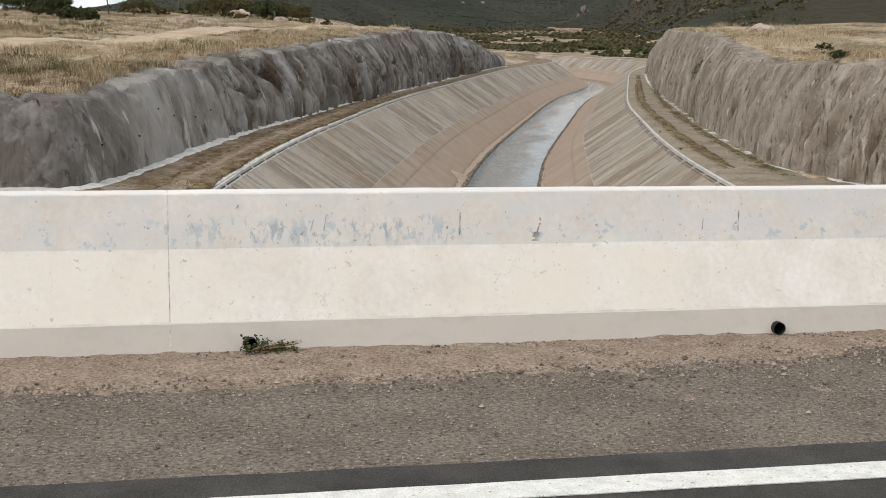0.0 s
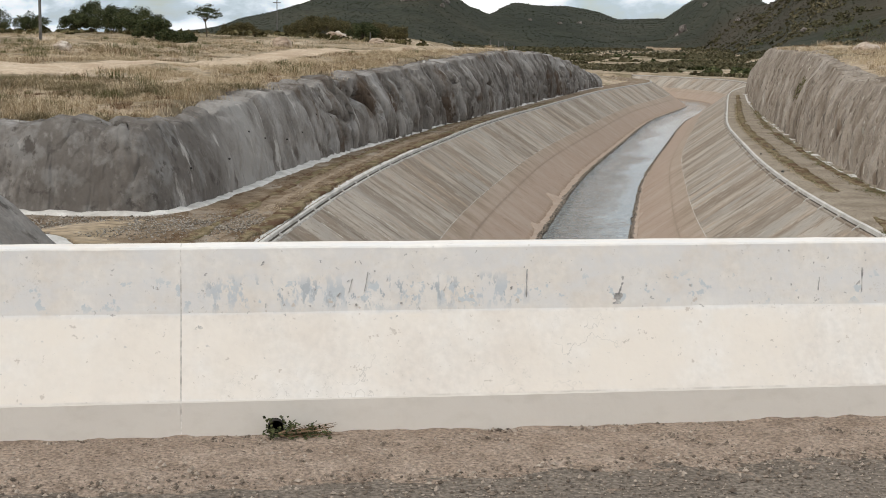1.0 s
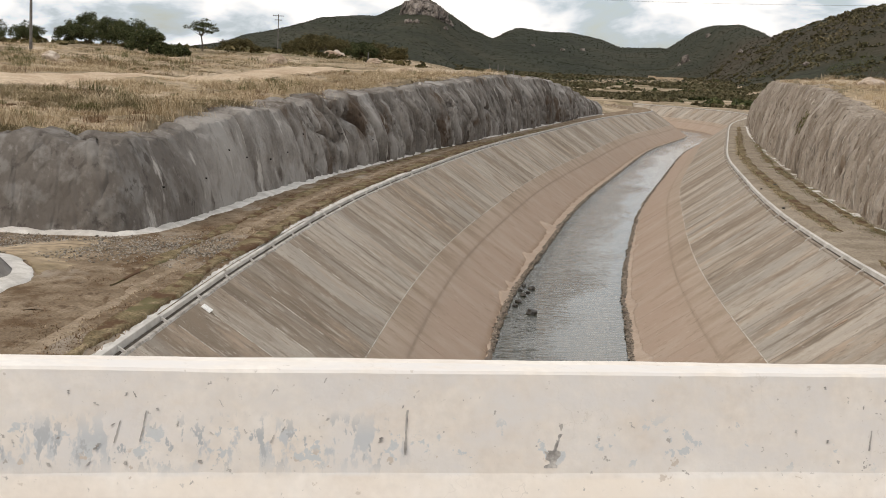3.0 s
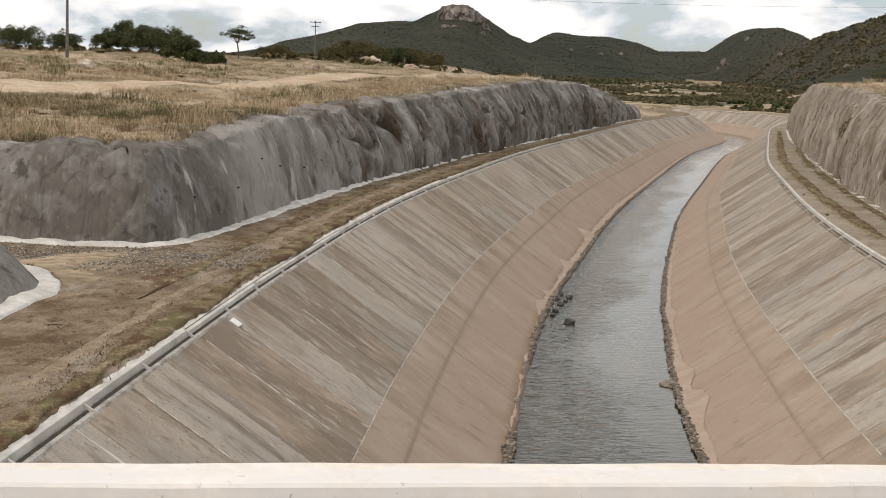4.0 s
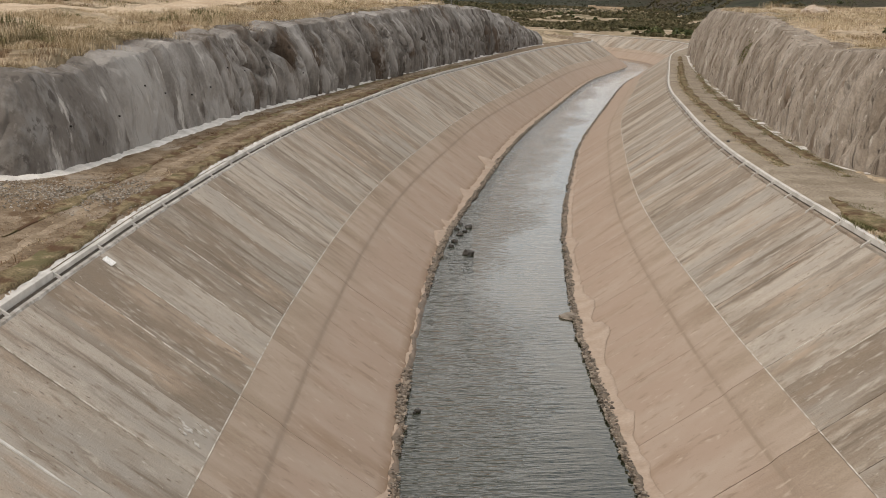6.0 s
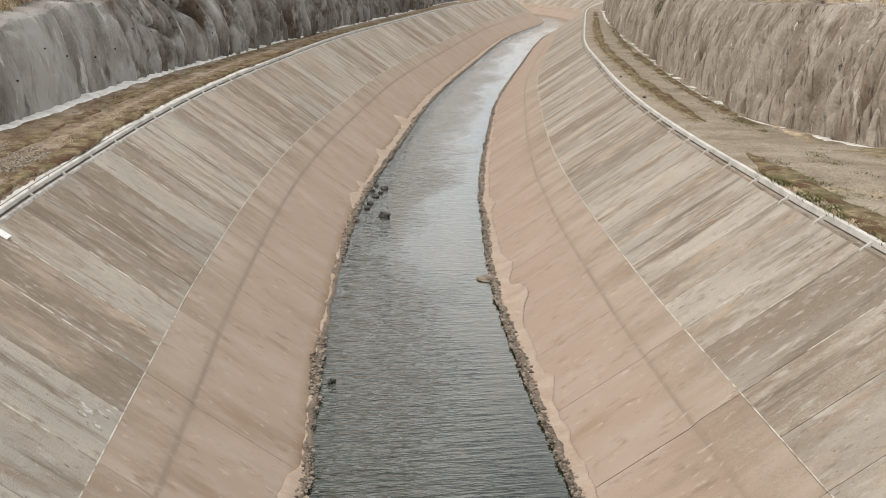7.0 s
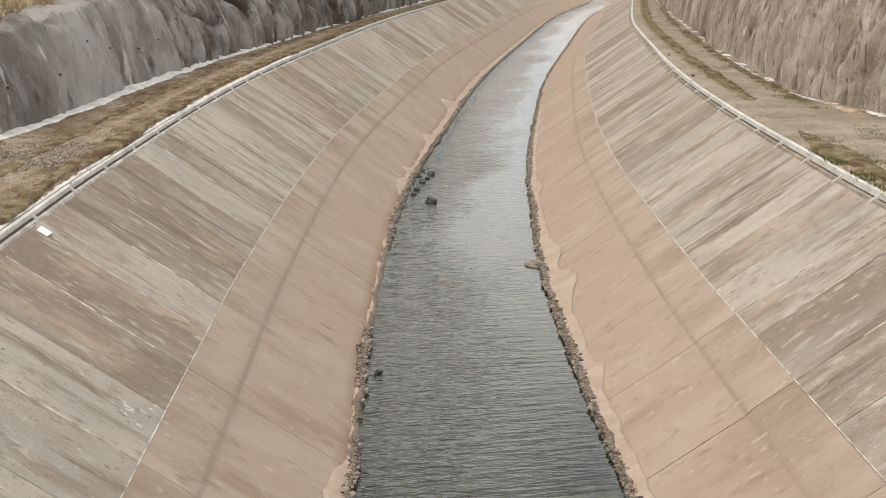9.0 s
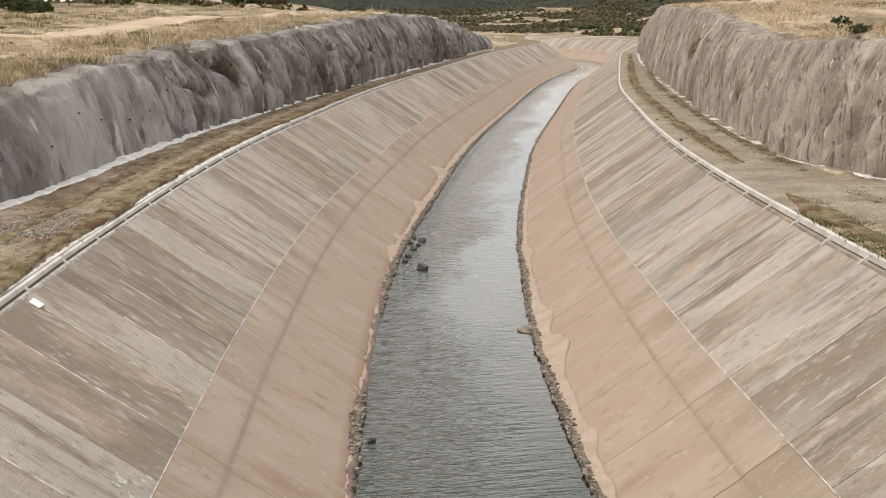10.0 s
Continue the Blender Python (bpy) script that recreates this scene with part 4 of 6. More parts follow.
def ribbon(name, s_values, profile, material, parent=None, label="", smooth=False, wobble=None, m=None):
    """A strip along the canal: profile is a list of (u, z); wobble(s, j) shifts a column."""
    verts = []
    for s in s_values:
        for j, (u, z) in enumerate(profile):
            du, dz = wobble(s, j) if wobble else (0, 0)
            x, y = along(s, u + du)
            verts.append((x, y, z + dz))
    f = grid_faces(len(s_values), len(profile))
    if profile[0][0] < profile[-1][0]:
        f = [q[::-1] for q in f]
    return raw(name, verts, f, material, parent, smooth=smooth, label=label)


def joint_places(side):
    """Where the slabs of a slope meet: even on one bank, cast in uneven widths on the other."""
    base = s_at_y(0)
    if side > 0:
        first = base + 25.08
        return list(np.arange(first - JOINT * int((first - S0) / JOINT), S1, JOINT))
    r = random.Random(44)
    out = [base + v for v in (26.6, 29.7, 31.5, 33.8, 36.2, 38.5, 41.2)]
    while out[0] - 2.6 > S0:
        out.insert(0, out[0] - 2.6)
    while out[-1] + 3 < S1:
        out.append(out[-1] + r.uniform(2.2, 3.1))
    return out


def build_lining(side, name):
    root = empty(name)
    off = (lambda u: u) if side > 0 else (lambda u: W - STEEP * u)
    ss = np.arange(S0, S1, 2.0)
    # the bed under the joints
    ribbon("bedding", ss, [(off(u), RIM - u / SLOPE - (0.035 if u < 4.1 else 0.11)) for u in ((-0.1, U_J, 4.0, 4.3, U_END) if side > 0 else (U_END, 4.3, 4.0, U_J, -0.1))], M_joint, root)
    ribbon("long_joint", ss, [(off(u), RIM - u / SLOPE + 0.008) for u in ((U_J - 0.011, U_J + 0.011) if side > 0 else (U_J + 0.011, U_J - 0.011))], M_mortar, root, "pale filled joint along the slope")
    joints = joint_places(side)
    for sa, sb in zip(joints, joints[1:]):
        panel("slope_slab", sa, sb, 0.06, U_J - 0.004, side, M_slab, root, 0.034)
    base = s_at_y(0)
    # below the long joint the slabs are twice as wide
    start = int(np.argmin([abs(q - base - (27.6 if side > 0 else 26.6)) for q in joints])) % 2
    for sa, sb in zip(joints[start::2], joints[start + 2::2]):
        panel("lower_slab", sa, sb, U_J + 0.004, U_END, side, M_lower, root, 0.026, True)
    r = random.Random(71 + side)
    whole = (30.1, 27.6, 22.5) if side > 0 else (29.7, 31.5)
    for s in joints:
        if s > s_at_y(130):
            break
        filled = any(abs(s - base - q) < 0.3 for q in whole)
        if r.random() < 0.6 or filled:
            ua, ub = (r.uniform(0.1, 0.4), r.uniform(3.0, U_J)) if filled else (r.uniform(0.15, 1.8), r.uniform(2.2, U_J))
            verts = []
            for u in np.linspace(ua, ub, 30):
                for d, z in ((-0.022, -0.03), (-0.010, 0.012), (0.010, 0.012), (0.022, -0.03)):
                    w = 0.016 * fbm(u * 3.5, s, 1 if d < 0 else 5, 4)
                    verts.append((*along(s + d + w, off(u)), RIM - u / SLOPE + z))
            f = grid_faces(30, 4)
            raw("joint_mortar", verts, f if side > 0 else [q[::-1] for q in f], M_mortar, root, label="pale mortar along a slab joint")
    tagged(root, "grey streaked concrete slope slabs, silted brown near the water", "canal lining", group="canal slopes")
    return root


build_lining(1, "canal_lining")
build_lining(-1, "canal_lining")

ss = np.arange(S0 - 3, S1 + 3, 2.0)
tagged(ribbon("canal_bed", ss, [(5.0, -8.9), (7.4, -9.30), (9.5, -9.40), (W - 7.4, -9.30), (W - 5.0, -8.9)], M_stone), "dark stony canal bed under the water", "canal bed", kind="structure")
ss = np.arange(S0 - 3, S1 + 3, 0.8)
water = ribbon("water", ss, [(u, WATER) for u in np.linspace(6.3, W - 6.3, 9)], M_water, smooth=True)
_uv = water.data.uv_layers.new(name="plan")
for _loop in water.data.loops:
    _uv.data[_loop.index].uv = ((_loop.vertex_index % 9) / 8, ss[_loop.vertex_index // 9] / 10)
tagged(water, "shallow grey-green canal water with fine wind ripples", "water", kind="structure")


# ---- the rim kerbs ----
def build_kerb(side, phase, post, name):
    """A low wall along the rim in lengths, on a ledge, with a buttress at each joint of the slabs."""
    root = empty(name)
    off = (lambda u: u) if side > 0 else (lambda u: W - STEEP * u)
    s, k = phase + math.ceil((S0 - phase) / post) * post, 0
    r = random.Random(21 + side)
    ss = np.arange(S0, S1, 0.7)
    order = (lambda p: p) if side > 0 else (lambda p: p[::-1])
    ribbon("ledge", ss, order([(off(-0.30), RIM + 0.004), (off(0.06), RIM - 0.004), (off(0.10), RIM - 0.075)]), M_ledge if side > 0 else M_slab, root, "dark stained ledge below the kerb",
           wobble=lambda s, j: (0.035 * fbm(s * 1.3, 1, 1, 4) * (j > 0) - 0.02 * (j > 0), 0))
    length = post * 6
    a = s
    while a < S1 - length:
        lift, shift = r.uniform(-0.015, 0.015), r.uniform(-0.02, 0.02)
        seg = np.linspace(a + 0.015, a + length - 0.015, 13)
        near, tall = (-0.130, 0.142) if side > 0 else (-0.10, 0.165)
        prof = [(near, RIM - 0.05), (near - 0.006, RIM + tall - 0.01), (near - 0.014, RIM + tall), (-0.244, RIM + tall), (-0.252, RIM + tall - 0.01), (-0.255, RIM - 0.05)]
        ribbon("kerb_length", seg, order([(off(u + shift), z + lift) for u, z in prof][::-1]), M_kerb, root)
        a += length
    first = None
    while s < S1:
        if s < S0 + 190 or k % 2 == 0:
            if first is None:
                bm = bmesh.new()
                foot, thick, high = (0.04, 0.03, 0.13) if side > 0 else (0.17, 0.045, 0.165)
                v = [bm.verts.new((a * thick, b, c)) for a in (-1, 1) for b, c in ((-0.15, -0.12), (foot, -0.12), (foot - 0.02, 0.025 - max(0.0, foot - 0.04) * 0.6), (-0.15, high))]
                for q in ((0, 1, 2, 3), (7, 6, 5, 4), (1, 5, 6, 2), (2, 6, 7, 3), (0, 4, 5, 1), (3, 7, 4, 0)):
                    bm.faces.new([v[i] for i in q])
                bmesh.ops.recalc_face_normals(bm, faces=bm.faces)
                ob = first = part("buttress", bm, M_kerb, root)
            else:
                ob = new("buttress", first.data)
                ob.parent = root
            h = heading(s)
            x, y = along(s, off(0))
            X = Vector((math.cos(h), math.sin(h), 0))
            Y = Vector((math.sin(h), -math.cos(h), 0)) * side
            M = Matrix((X if side < 0 else -X, Y, Vector((0, 0, 1)))).transposed().to_4x4()
            M.translation = (x, y, RIM - 0.004)
            ob.matrix_basis = M
        s += post
        k += 1
    if side > 0:
        ribbon("backing", np.arange(S0, s_at_y(75), 0.12), [(-0.42, ROAD - 0.14), (-0.33, RIM + 0.185), (-0.245, RIM + 0.138)], M_toe, root, "ragged pale mortar behind the kerb",
               wobble=lambda s, j: ((0.10 * fbm(s * 1.6, 3, 0, 4) if j < 2 else 0), (0.035 * fbm(s * 2.5, 3, 5, 4) - 0.02 if j == 1 else 0)))
    tagged(root, "low grey concrete kerb wall with small buttresses along the canal rim", "kerb", group="canal rim kerbs")


build_kerb(1, _sA, POST, "rim_kerb")
build_kerb(-1, _sR, POST_R, "rim_kerb")


# ---- service roads ----
def build_road(name, ua, ub, material, label, s_from, s_to, flip, ruts):
    us = np.r_[ua, ua + 0.15, np.linspace(ua + 0.3, ub - 0.3, 13), ub - 0.15, ub]
    us = np.r_[us, ub + 0.9] if flip else np.r_[ua - 0.9, us]
    ss = np.arange(s_from, s_to, 0.45)
    verts = []
    for s in ss:
        for u in us:
            x, y = along(s, u)
            w = abs(u - (ua if flip else ub))
            rut = -0.035 * (math.exp(-((w - ruts[0]) / 0.22) ** 2) + math.exp(-((w - ruts[1]) / 0.22) ** 2))
            verts.append((x, y, ROAD + 0.03 * fbm(x * 0.7, y * 0.7, 2, 3) + rut - 0.11 * math.exp(-w / 0.22) - (0.9 if u < ua or u > ub else 0.0)))
    return tagged(raw(name, verts, [q[::-1] for q in grid_faces(len(ss), len(us))], material, smooth=True), label, "service road", kind="structure")


build_road("service_road_left", -4.4, -0.24, M_road, "dusty brown dirt service road with dry grass and wheel ruts", s_at_y(2), S_ALL[-1] - 30, False, (1.2, 2.6))
build_road("service_road_right", W + 0.24, W + 4.4, M_road_grey, "grey gravel service road with wheel ruts and a grassy middle", s_at_y(2), S_ALL[-1] - 60, True, (0.8, 2.1))


def tracks(u0, label, s_from, s_to, width, material):
    us = [-0.5, -0.2, 0.2, 0.5]
    ss = np.arange(s_from, s_to, 0.5)
    ob = ribbon("wheel_track", ss, [(u0 + k * width, ROAD + (-0.012 if abs(k) < 0.4 else -0.06)) for k in us], material, smooth=True,
                wobble=lambda s, j: (0.14 * fbm(s * 0.25, u0, 0, 3) + 0.05 * fbm(s * 1.4, j + u0, 5, 2), 0.035 * fbm(s * 0.9, u0 + 0.3 * j, 0, 3)))
    tagged(ob, label, "wheel track", kind="structure")


tracks(-1.55, "pale bare wheel track worn in the dirt road", s_at_y(4), s_at_y(190), 0.5, M_track)


def grass_strip(u0, width, s_from, s_to, label, seed):
    """A low mat of dead grass and weeds with ragged edges, between or beside the wheel tracks."""
    ss = np.arange(s_from, s_to, 0.25)
    cols = [-0.56, -0.5, -0.2, 0.2, 0.5, 0.56]
    verts = []
    for s in ss:
        thin = float(np.clip(0.75 + 1.1 * fbm(s * 0.17, seed, 0, 3), 0.15, 1.15) * min(1.0, 0.05 + (s - s_from) / 5, 0.05 + (s_to - s) / 5))
        mid = u0 + 0.09 * fbm(s * 0.2, seed, 4, 3)
        for k in cols:
            u = mid + k * width * thin + 0.07 * fbm(s * 1.7, seed + k, 2, 3) * (abs(k) > 0.3)
            x, y = along(s, u)
            verts.append((x, y, ROAD + 0.03 * fbm(x * 0.7, y * 0.7, 2, 3) + (0.028 + 0.015 * fbm(s * 2.2, k * 3, seed, 3) if abs(k) < 0.55 else -0.05)))
    ob = raw("grass_strip", verts, [q[::-1] for q in grid_faces(len(ss), len(cols))], M_mat_grass, smooth=True)
    tagged(ob, label, "grass", kind="stuff")


grass_strip(W + 1.42, 0.55, s_at_y(52), s_at_y(185), "matted dry olive grass between the gravel wheel tracks", 1.0)
grass_strip(W + 2.98, 0.42, s_at_y(49), s_at_y(185), "matted weedy grass along the foot of the rock face", 2.0)
grass_strip(W + 0.85, 0.95, s_at_y(10), s_at_y(43), "ragged dry and olive grass behind the kerb", 5.0)
grass_strip(-0.62, 0.55, s_at_y(6), s_at_y(150), "matted dead brown grass along the kerb", 3.0)
grass_strip(-2.15, 0.50, s_at_y(30), s_at_y(150), "matted dead grass between the dirt wheel tracks", 4.0)


def patch_sheet(name, x0, x1, y0, y1, material, label, z=ROAD, step=0.5):
    xs, ys = np.arange(x0, x1, step), np.arange(y0, y1, step)
    verts = [(x, y, z + 0.04 * fbm(x * 0.6, y * 0.6, 4, 3)) for x in xs for y in ys]
    return tagged(raw(name, verts, [q[::-1] for q in grid_faces(len(xs), len(ys))], material, smooth=True), label, "ground", kind="structure")


patch_sheet("side_lane_left", -32, -1.2, 27, 47, M_road, "rough gravelly side lane between the rock faces", ROAD - 0.015)
patch_sheet("side_lane_right", 24.5, 60, 22, 42, M_road_grey, "pale bare side lane beside the service road", ROAD - 0.015)


# ---- shotcreted rock faces ----
def build_face(name, foot, top_of, material, seed, label, rib=0.35, side=1, crown=2.6, lean=0.95, step=0.17, toe=1.0, calm=0.0, slant=1.2, groove=None, gain=1.0, fine=None):
    """A sprayed-concrete rock face that follows a foot line, with ribs, hollows and a rounded crown."""
    path = catmull(foot, step)
    d = np.r_[0, np.cumsum(np.linalg.norm(np.diff(path, axis=0), axis=1))]
    q = np.arange(0, d[-1], step)
    if fine:
        q = np.r_[np.arange(0, fine[0], 0.4), np.arange(fine[0], fine[1], step), np.arange(fine[1], d[-1], 0.3)]
    path = np.stack([np.interp(q, d, path[:, 0]), np.interp(q, d, path[:, 1])], 1)
    tan = np.gradient(path, axis=0)
    tan /= np.linalg.norm(tan, axis=1)[:, None]
    for _ in range(60):
        tan[1:-1] = (tan[:-2] + 2 * tan[1:-1] + tan[2:]) / 4
    nor = np.stack([-tan[:, 1], tan[:, 0]], 1) * side            # into the rock
    a_groove = q[int(np.argmin(np.hypot(path[:, 0] - groove[0], path[:, 1] - groove[1])))] if groove else -99.0
    H = [0, .03, .06, .10, .14, .18, .22, .26, .30, .34, .38, .42, .46, .50, .54, .58, .62, .66, .70, .74, .78, .815, .85, .88, .905, .93, .95, .97, .985, 1.0]
    crown_steps = [0.25, 0.5, 0.8, 1.15, 1.55, 2.0, crown]
    verts = []
    for i, (p, nv) in enumerate(zip(path, nor)):
        base = ROAD - 0.12
        zt = float(top_of(p[1]))
        hgt = max(zt - base, 0.3)
        tall = min(hgt / 4.0, 1.3)
        a = q[i]
        # wide buttresses, ribs and a ragged crown
        wide = 0.75 * fbm(a * 0.085, seed, 0, 2)
        fold_on = float(smooth_step(calm, calm + 14, a)) if calm else 1.0
        for h in H:
            wob = fbm(a * 0.5 + 0.6 * h, h * 0.7, seed, 4, 0.55)
            lean_a = a + slant * h + 0.9 * h * noise.noise(Vector((a * 0.12, seed, 2)))
            rid = abs(noise.noise(Vector((lean_a * 0.52, h * 0.35, seed + 5))))
            rid2 = abs(noise.noise(Vector((lean_a * 1.05, h * 0.55, seed + 15))))
            rid3 = abs(noise.noise(Vector((lean_a * 0.45 + h * 1.2, h * 1.1, seed + 25))))
            streak = noise.noise(Vector((lean_a * 2.3, h * 0.8, seed + 35)))
            fold = math.exp(-(rid / 0.06) ** 2) * 0.62 + math.exp(-(rid2 / 0.07) ** 2) * 0.36 + math.exp(-(rid3 / 0.035) ** 2) * 0.30 + 0.15 * streak
            pillar = -0.36 * (min(rid, 0.35) / 0.35) ** 0.6
            small = fbm(a * 1.9, h * 5.0, seed + 9, 4, 0.6)
            mass = math.sin(min(h * 1.15, 1) * math.pi) ** 0.5 if h > 0 else 0.0
            r0 = h ** 2.6
            depth = 0.44 + lean * hgt / 4 * h + 0.55 * r0 + (0.30 + 0.70 * mass) * tall * (wide * 0.6 + rib * wob * (0.4 + 0.4 * fold_on) + fold_on * gain * (fold + pillar) + 0.08 * small) + 0.45 * math.exp(-((a - a_groove + 0.5 * h) / 0.28) ** 2) * min(h * 4, 1)
            z = base + hgt * (h - 0.05 * r0) + h * (0.26 * fbm(a * 0.35, 5, seed, 3) + 0.16 * fbm(a * 1.4, 6, seed, 3))
            verts.append((p[0] + nv[0] * depth, p[1] + nv[1] * depth, z))
        last_d, last_z = depth, z
        reach = 0.55 + 0.45 * (0.5 + 0.8 * fbm(a * 0.22, 1.5, seed, 3))
        for c in crown_steps:
            cd = last_d + c * reach
            dz = 0.16 * (1 - math.exp(-c)) + 0.10 * fbm(a * 0.8, c * 0.9, seed + 3, 3)
            if c == crown:
                dz -= 0.9
            elif c == 2.0:
                dz -= 0.12
            verts.append((p[0] + nv[0] * cd, p[1] + nv[1] * cd, last_z + dz))
    n = len(H) + len(crown_steps)
    f = grid_faces(len(path), n)
    if side < 0:
        f = [k[::-1] for k in f]
    f = [k[::-1] for k in f]
    ob = raw(name, verts, f, material, smooth=True)
    tagged(ob, label, "rock face", kind="structure")
    # the pale toe of mortar
    verts = []
    for i, (p, nv) in enumerate(zip(path, nor)):
        a = q[i]
        e = 0.10 + 0.12 * fbm(a * 0.7, 2, seed, 4)
        hh = toe * (0.105 + 0.08 * fbm(a * 0.9, 8, seed, 4)) - 0.22 * (1 - toe) * (1 + fbm(a * 0.3, 3, seed, 2))
        lip = 0.05 * toe - 0.14 * (1 - toe) * (0.35 + 1.2 * fbm(a * 0.35, 7, seed, 3))
        for dd, zz in ((e - 0.05, lip - 0.11), (e + 0.02, lip), (0.24, hh * 0.62), (0.44, hh), (1.1, hh - 0.1)):
            verts.append((p[0] + nv[0] * dd, p[1] + nv[1] * dd, ROAD + zz))
    f = grid_faces(len(path), 5)
    if side < 0:
        f = [k[::-1] for k in f]
    f = [k[::-1] for k in f]
    return ob, raw("mortar_toe", verts, f, M_toe, ob, smooth=True, label="whitish mortar toe along the foot")


build_face("rock_face_left", FOOT_MAIN_L, top_left, M_shotcrete, 3.3, "dark grey shotcreted rock cutting with vertical ribs", side=1, gain=1.6, calm=76.0, lean=0.6, groove=(2.68, 55.46), step=0.12, fine=(50, 190))
build_face("rock_face_near", FOOT_NEAR_L, lambda y: -0.75, M_shotcrete, 13.7, "grey shotcreted rock cutting beside the bridge", side=1, step=0.4, calm=200.0, lean=3.9, rib=0.2)
build_face("rock_face_right", FOOT_MAIN_R, top_right, M_shotcrete_tan, 23.1, "tan-grey shotcreted rock cutting with vertical ribs", side=-1, rib=0.30, toe=0.62, slant=1.1, gain=0.42, step=0.12, fine=(44, 180))

# ---- stones and silt along the water ----
def stone_mesh(verts, faces, x, y, z, a, r, squash=0.7):
    k = len(verts)
    t = (1 + 5 ** 0.5) / 2
    ico = [(-1, t, 0), (1, t, 0), (-1, -t, 0), (1, -t, 0), (0, -1, t), (0, 1, t), (0, -1, -t), (0, 1, -t), (t, 0, -1), (t, 0, 1), (-t, 0, -1), (-t, 0, 1)]
    sx, sy, sz = r.uniform(0.7, 1.3), r.uniform(0.7, 1.3), squash * r.uniform(0.7, 1.2)
    turn = r.uniform(0, 6.28)
    c, s = math.cos(turn), math.sin(turn)
    for p in ico:
        g = a / 1.9 * r.uniform(0.72, 1.2)
        px, py, pz = p[0] * g * sx, p[1] * g * sy, p[2] * g * sz
        verts.append((x + px * c - py * s, y + px * s + py * c, z + pz))
    for f in ((0, 11, 5), (0, 5, 1), (0, 1, 7), (0, 7, 10), (0, 10, 11), (1, 5, 9), (5, 11, 4), (11, 10, 2), (10, 7, 6), (7, 1, 8), (3, 9, 4), (3, 4, 2), (3, 2, 6), (3, 6, 8), (3, 8, 9), (4, 9, 5), (2, 4, 11), (6, 2, 10), (8, 6, 7), (9, 8, 1)):
        faces.append(tuple(k + i for i in f))


U_W = (RIM - WATER) * SLOPE                     # where the slope meets the water


def bank_reach(y, side):
    """How far the stony bank stands into the water."""
    if side > 0:
        e = np.interp(y, [20, 45, 53, 62, 70, 85, 100, 145, 250], [0.10, 0.14, 0.16, 0.28, 0.46, 0.55, 0.62, 0.55, 0.4])
    else:
        e = np.interp(y, [20, 33, 40, 52, 70, 90, 125], [0.24, 0.34, 0.46, 0.28, 0.28, 0.16, 0.05])
    return float(e) + 0.09 * fbm(y * 0.5, side * 3.0, 2, 4, 0.6)


def build_bank_stones():
    r = random.Random(31)
    v, f = [], []
    for side in (1, -1):
        s = s_at_y(14)
        while s < s_at_y(250):
            dist = s - s_at_y(14)
            y_here = along(s, 9)[1]
            dens = 0.5 + 0.9 * fbm(s * 0.16, 3 * side, 1, 3)
            if side < 0:
                dens += 0.18 * (20 < y_here < 60)
            else:
                dens += 0.25 * (52 < y_here < 100) - 0.55 * (34 < y_here < 45)
            reach = (0.045 if side > 0 else 0.05) + 0.17 * max(0.0, dens)
            n = 0 if dens < 0.12 else int(5 + 8 * dens)
            for _ in range(n):
                a = min(0.014 + r.expovariate(62), 0.075)
                u = U_W + bank_reach(y_here, side) + 0.05 - r.random() ** 1.2 * (reach * 1.1 + 0.08)
                x, y = along(s + r.uniform(-0.15, 0.15), u if side > 0 else W - STEEP * u)
                stone_mesh(v, f, x, y, max(RIM - u / SLOPE + 0.035, WATER + 0.05) + a * 0.3, a, r)
            s += 0.13 + dist * 0.0009
    tagged(raw("bank_stones", v, f, M_stone), "wet brown stones and rubble lining the water's edge", "stones", kind="stuff")


build_bank_stones()


def build_silt(side, seed):
    """A pale crust of silt just above the water, with a ragged upper edge and a darker wet foot."""
    off = (lambda u: u) if side > 0 else (lambda u: W - STEEP * u)
    ss = np.arange(s_at_y(8), s_at_y(262), 0.14)
    verts = []
    for s in ss:
        k = (0.05 if side > 0 else 0.15) + 0.12 * fbm(s * 0.5, seed, 0, 6, 0.6) + max(0.0, 0.8 * fbm(s * 0.22, seed + 4, 0, 3, 0.55) - 0.28)
        for q, grow in ((25.9, 0.35), (61.2, 0.40), (76.2, 0.40), (91.5, 0.45)) if side > 0 else ((43.0, 0.40), (47.5, 0.25)):
            k += grow * math.exp(-((s - s_at_y(0) - q - 0.4 * fbm(s, 1, 1, 2)) / 1.3) ** 2)
        k = max(0.03, k)
        e = U_W + bank_reach(along(s, 9)[1], side)
        for u, z in ((U_W - k - 0.02, RIM - (U_W - k - 0.02) / SLOPE - 0.01), (U_W - k, RIM - (U_W - k) / SLOPE + 0.022), (U_W - k * 0.5, RIM - (U_W - k * 0.5) / SLOPE + 0.03), (e - 0.10, WATER + 0.045), (e + 0.08, WATER - 0.1)):
            verts.append((*along(s, off(u)), z))
    f = grid_faces(len(ss), 5)
    f = [q[::-1] for q in f] if side > 0 else f
    tagged(raw("silt_crust", verts, f, M_silt, smooth=True), "pale tan crust of dried silt above the waterline", "silt", kind="stuff")


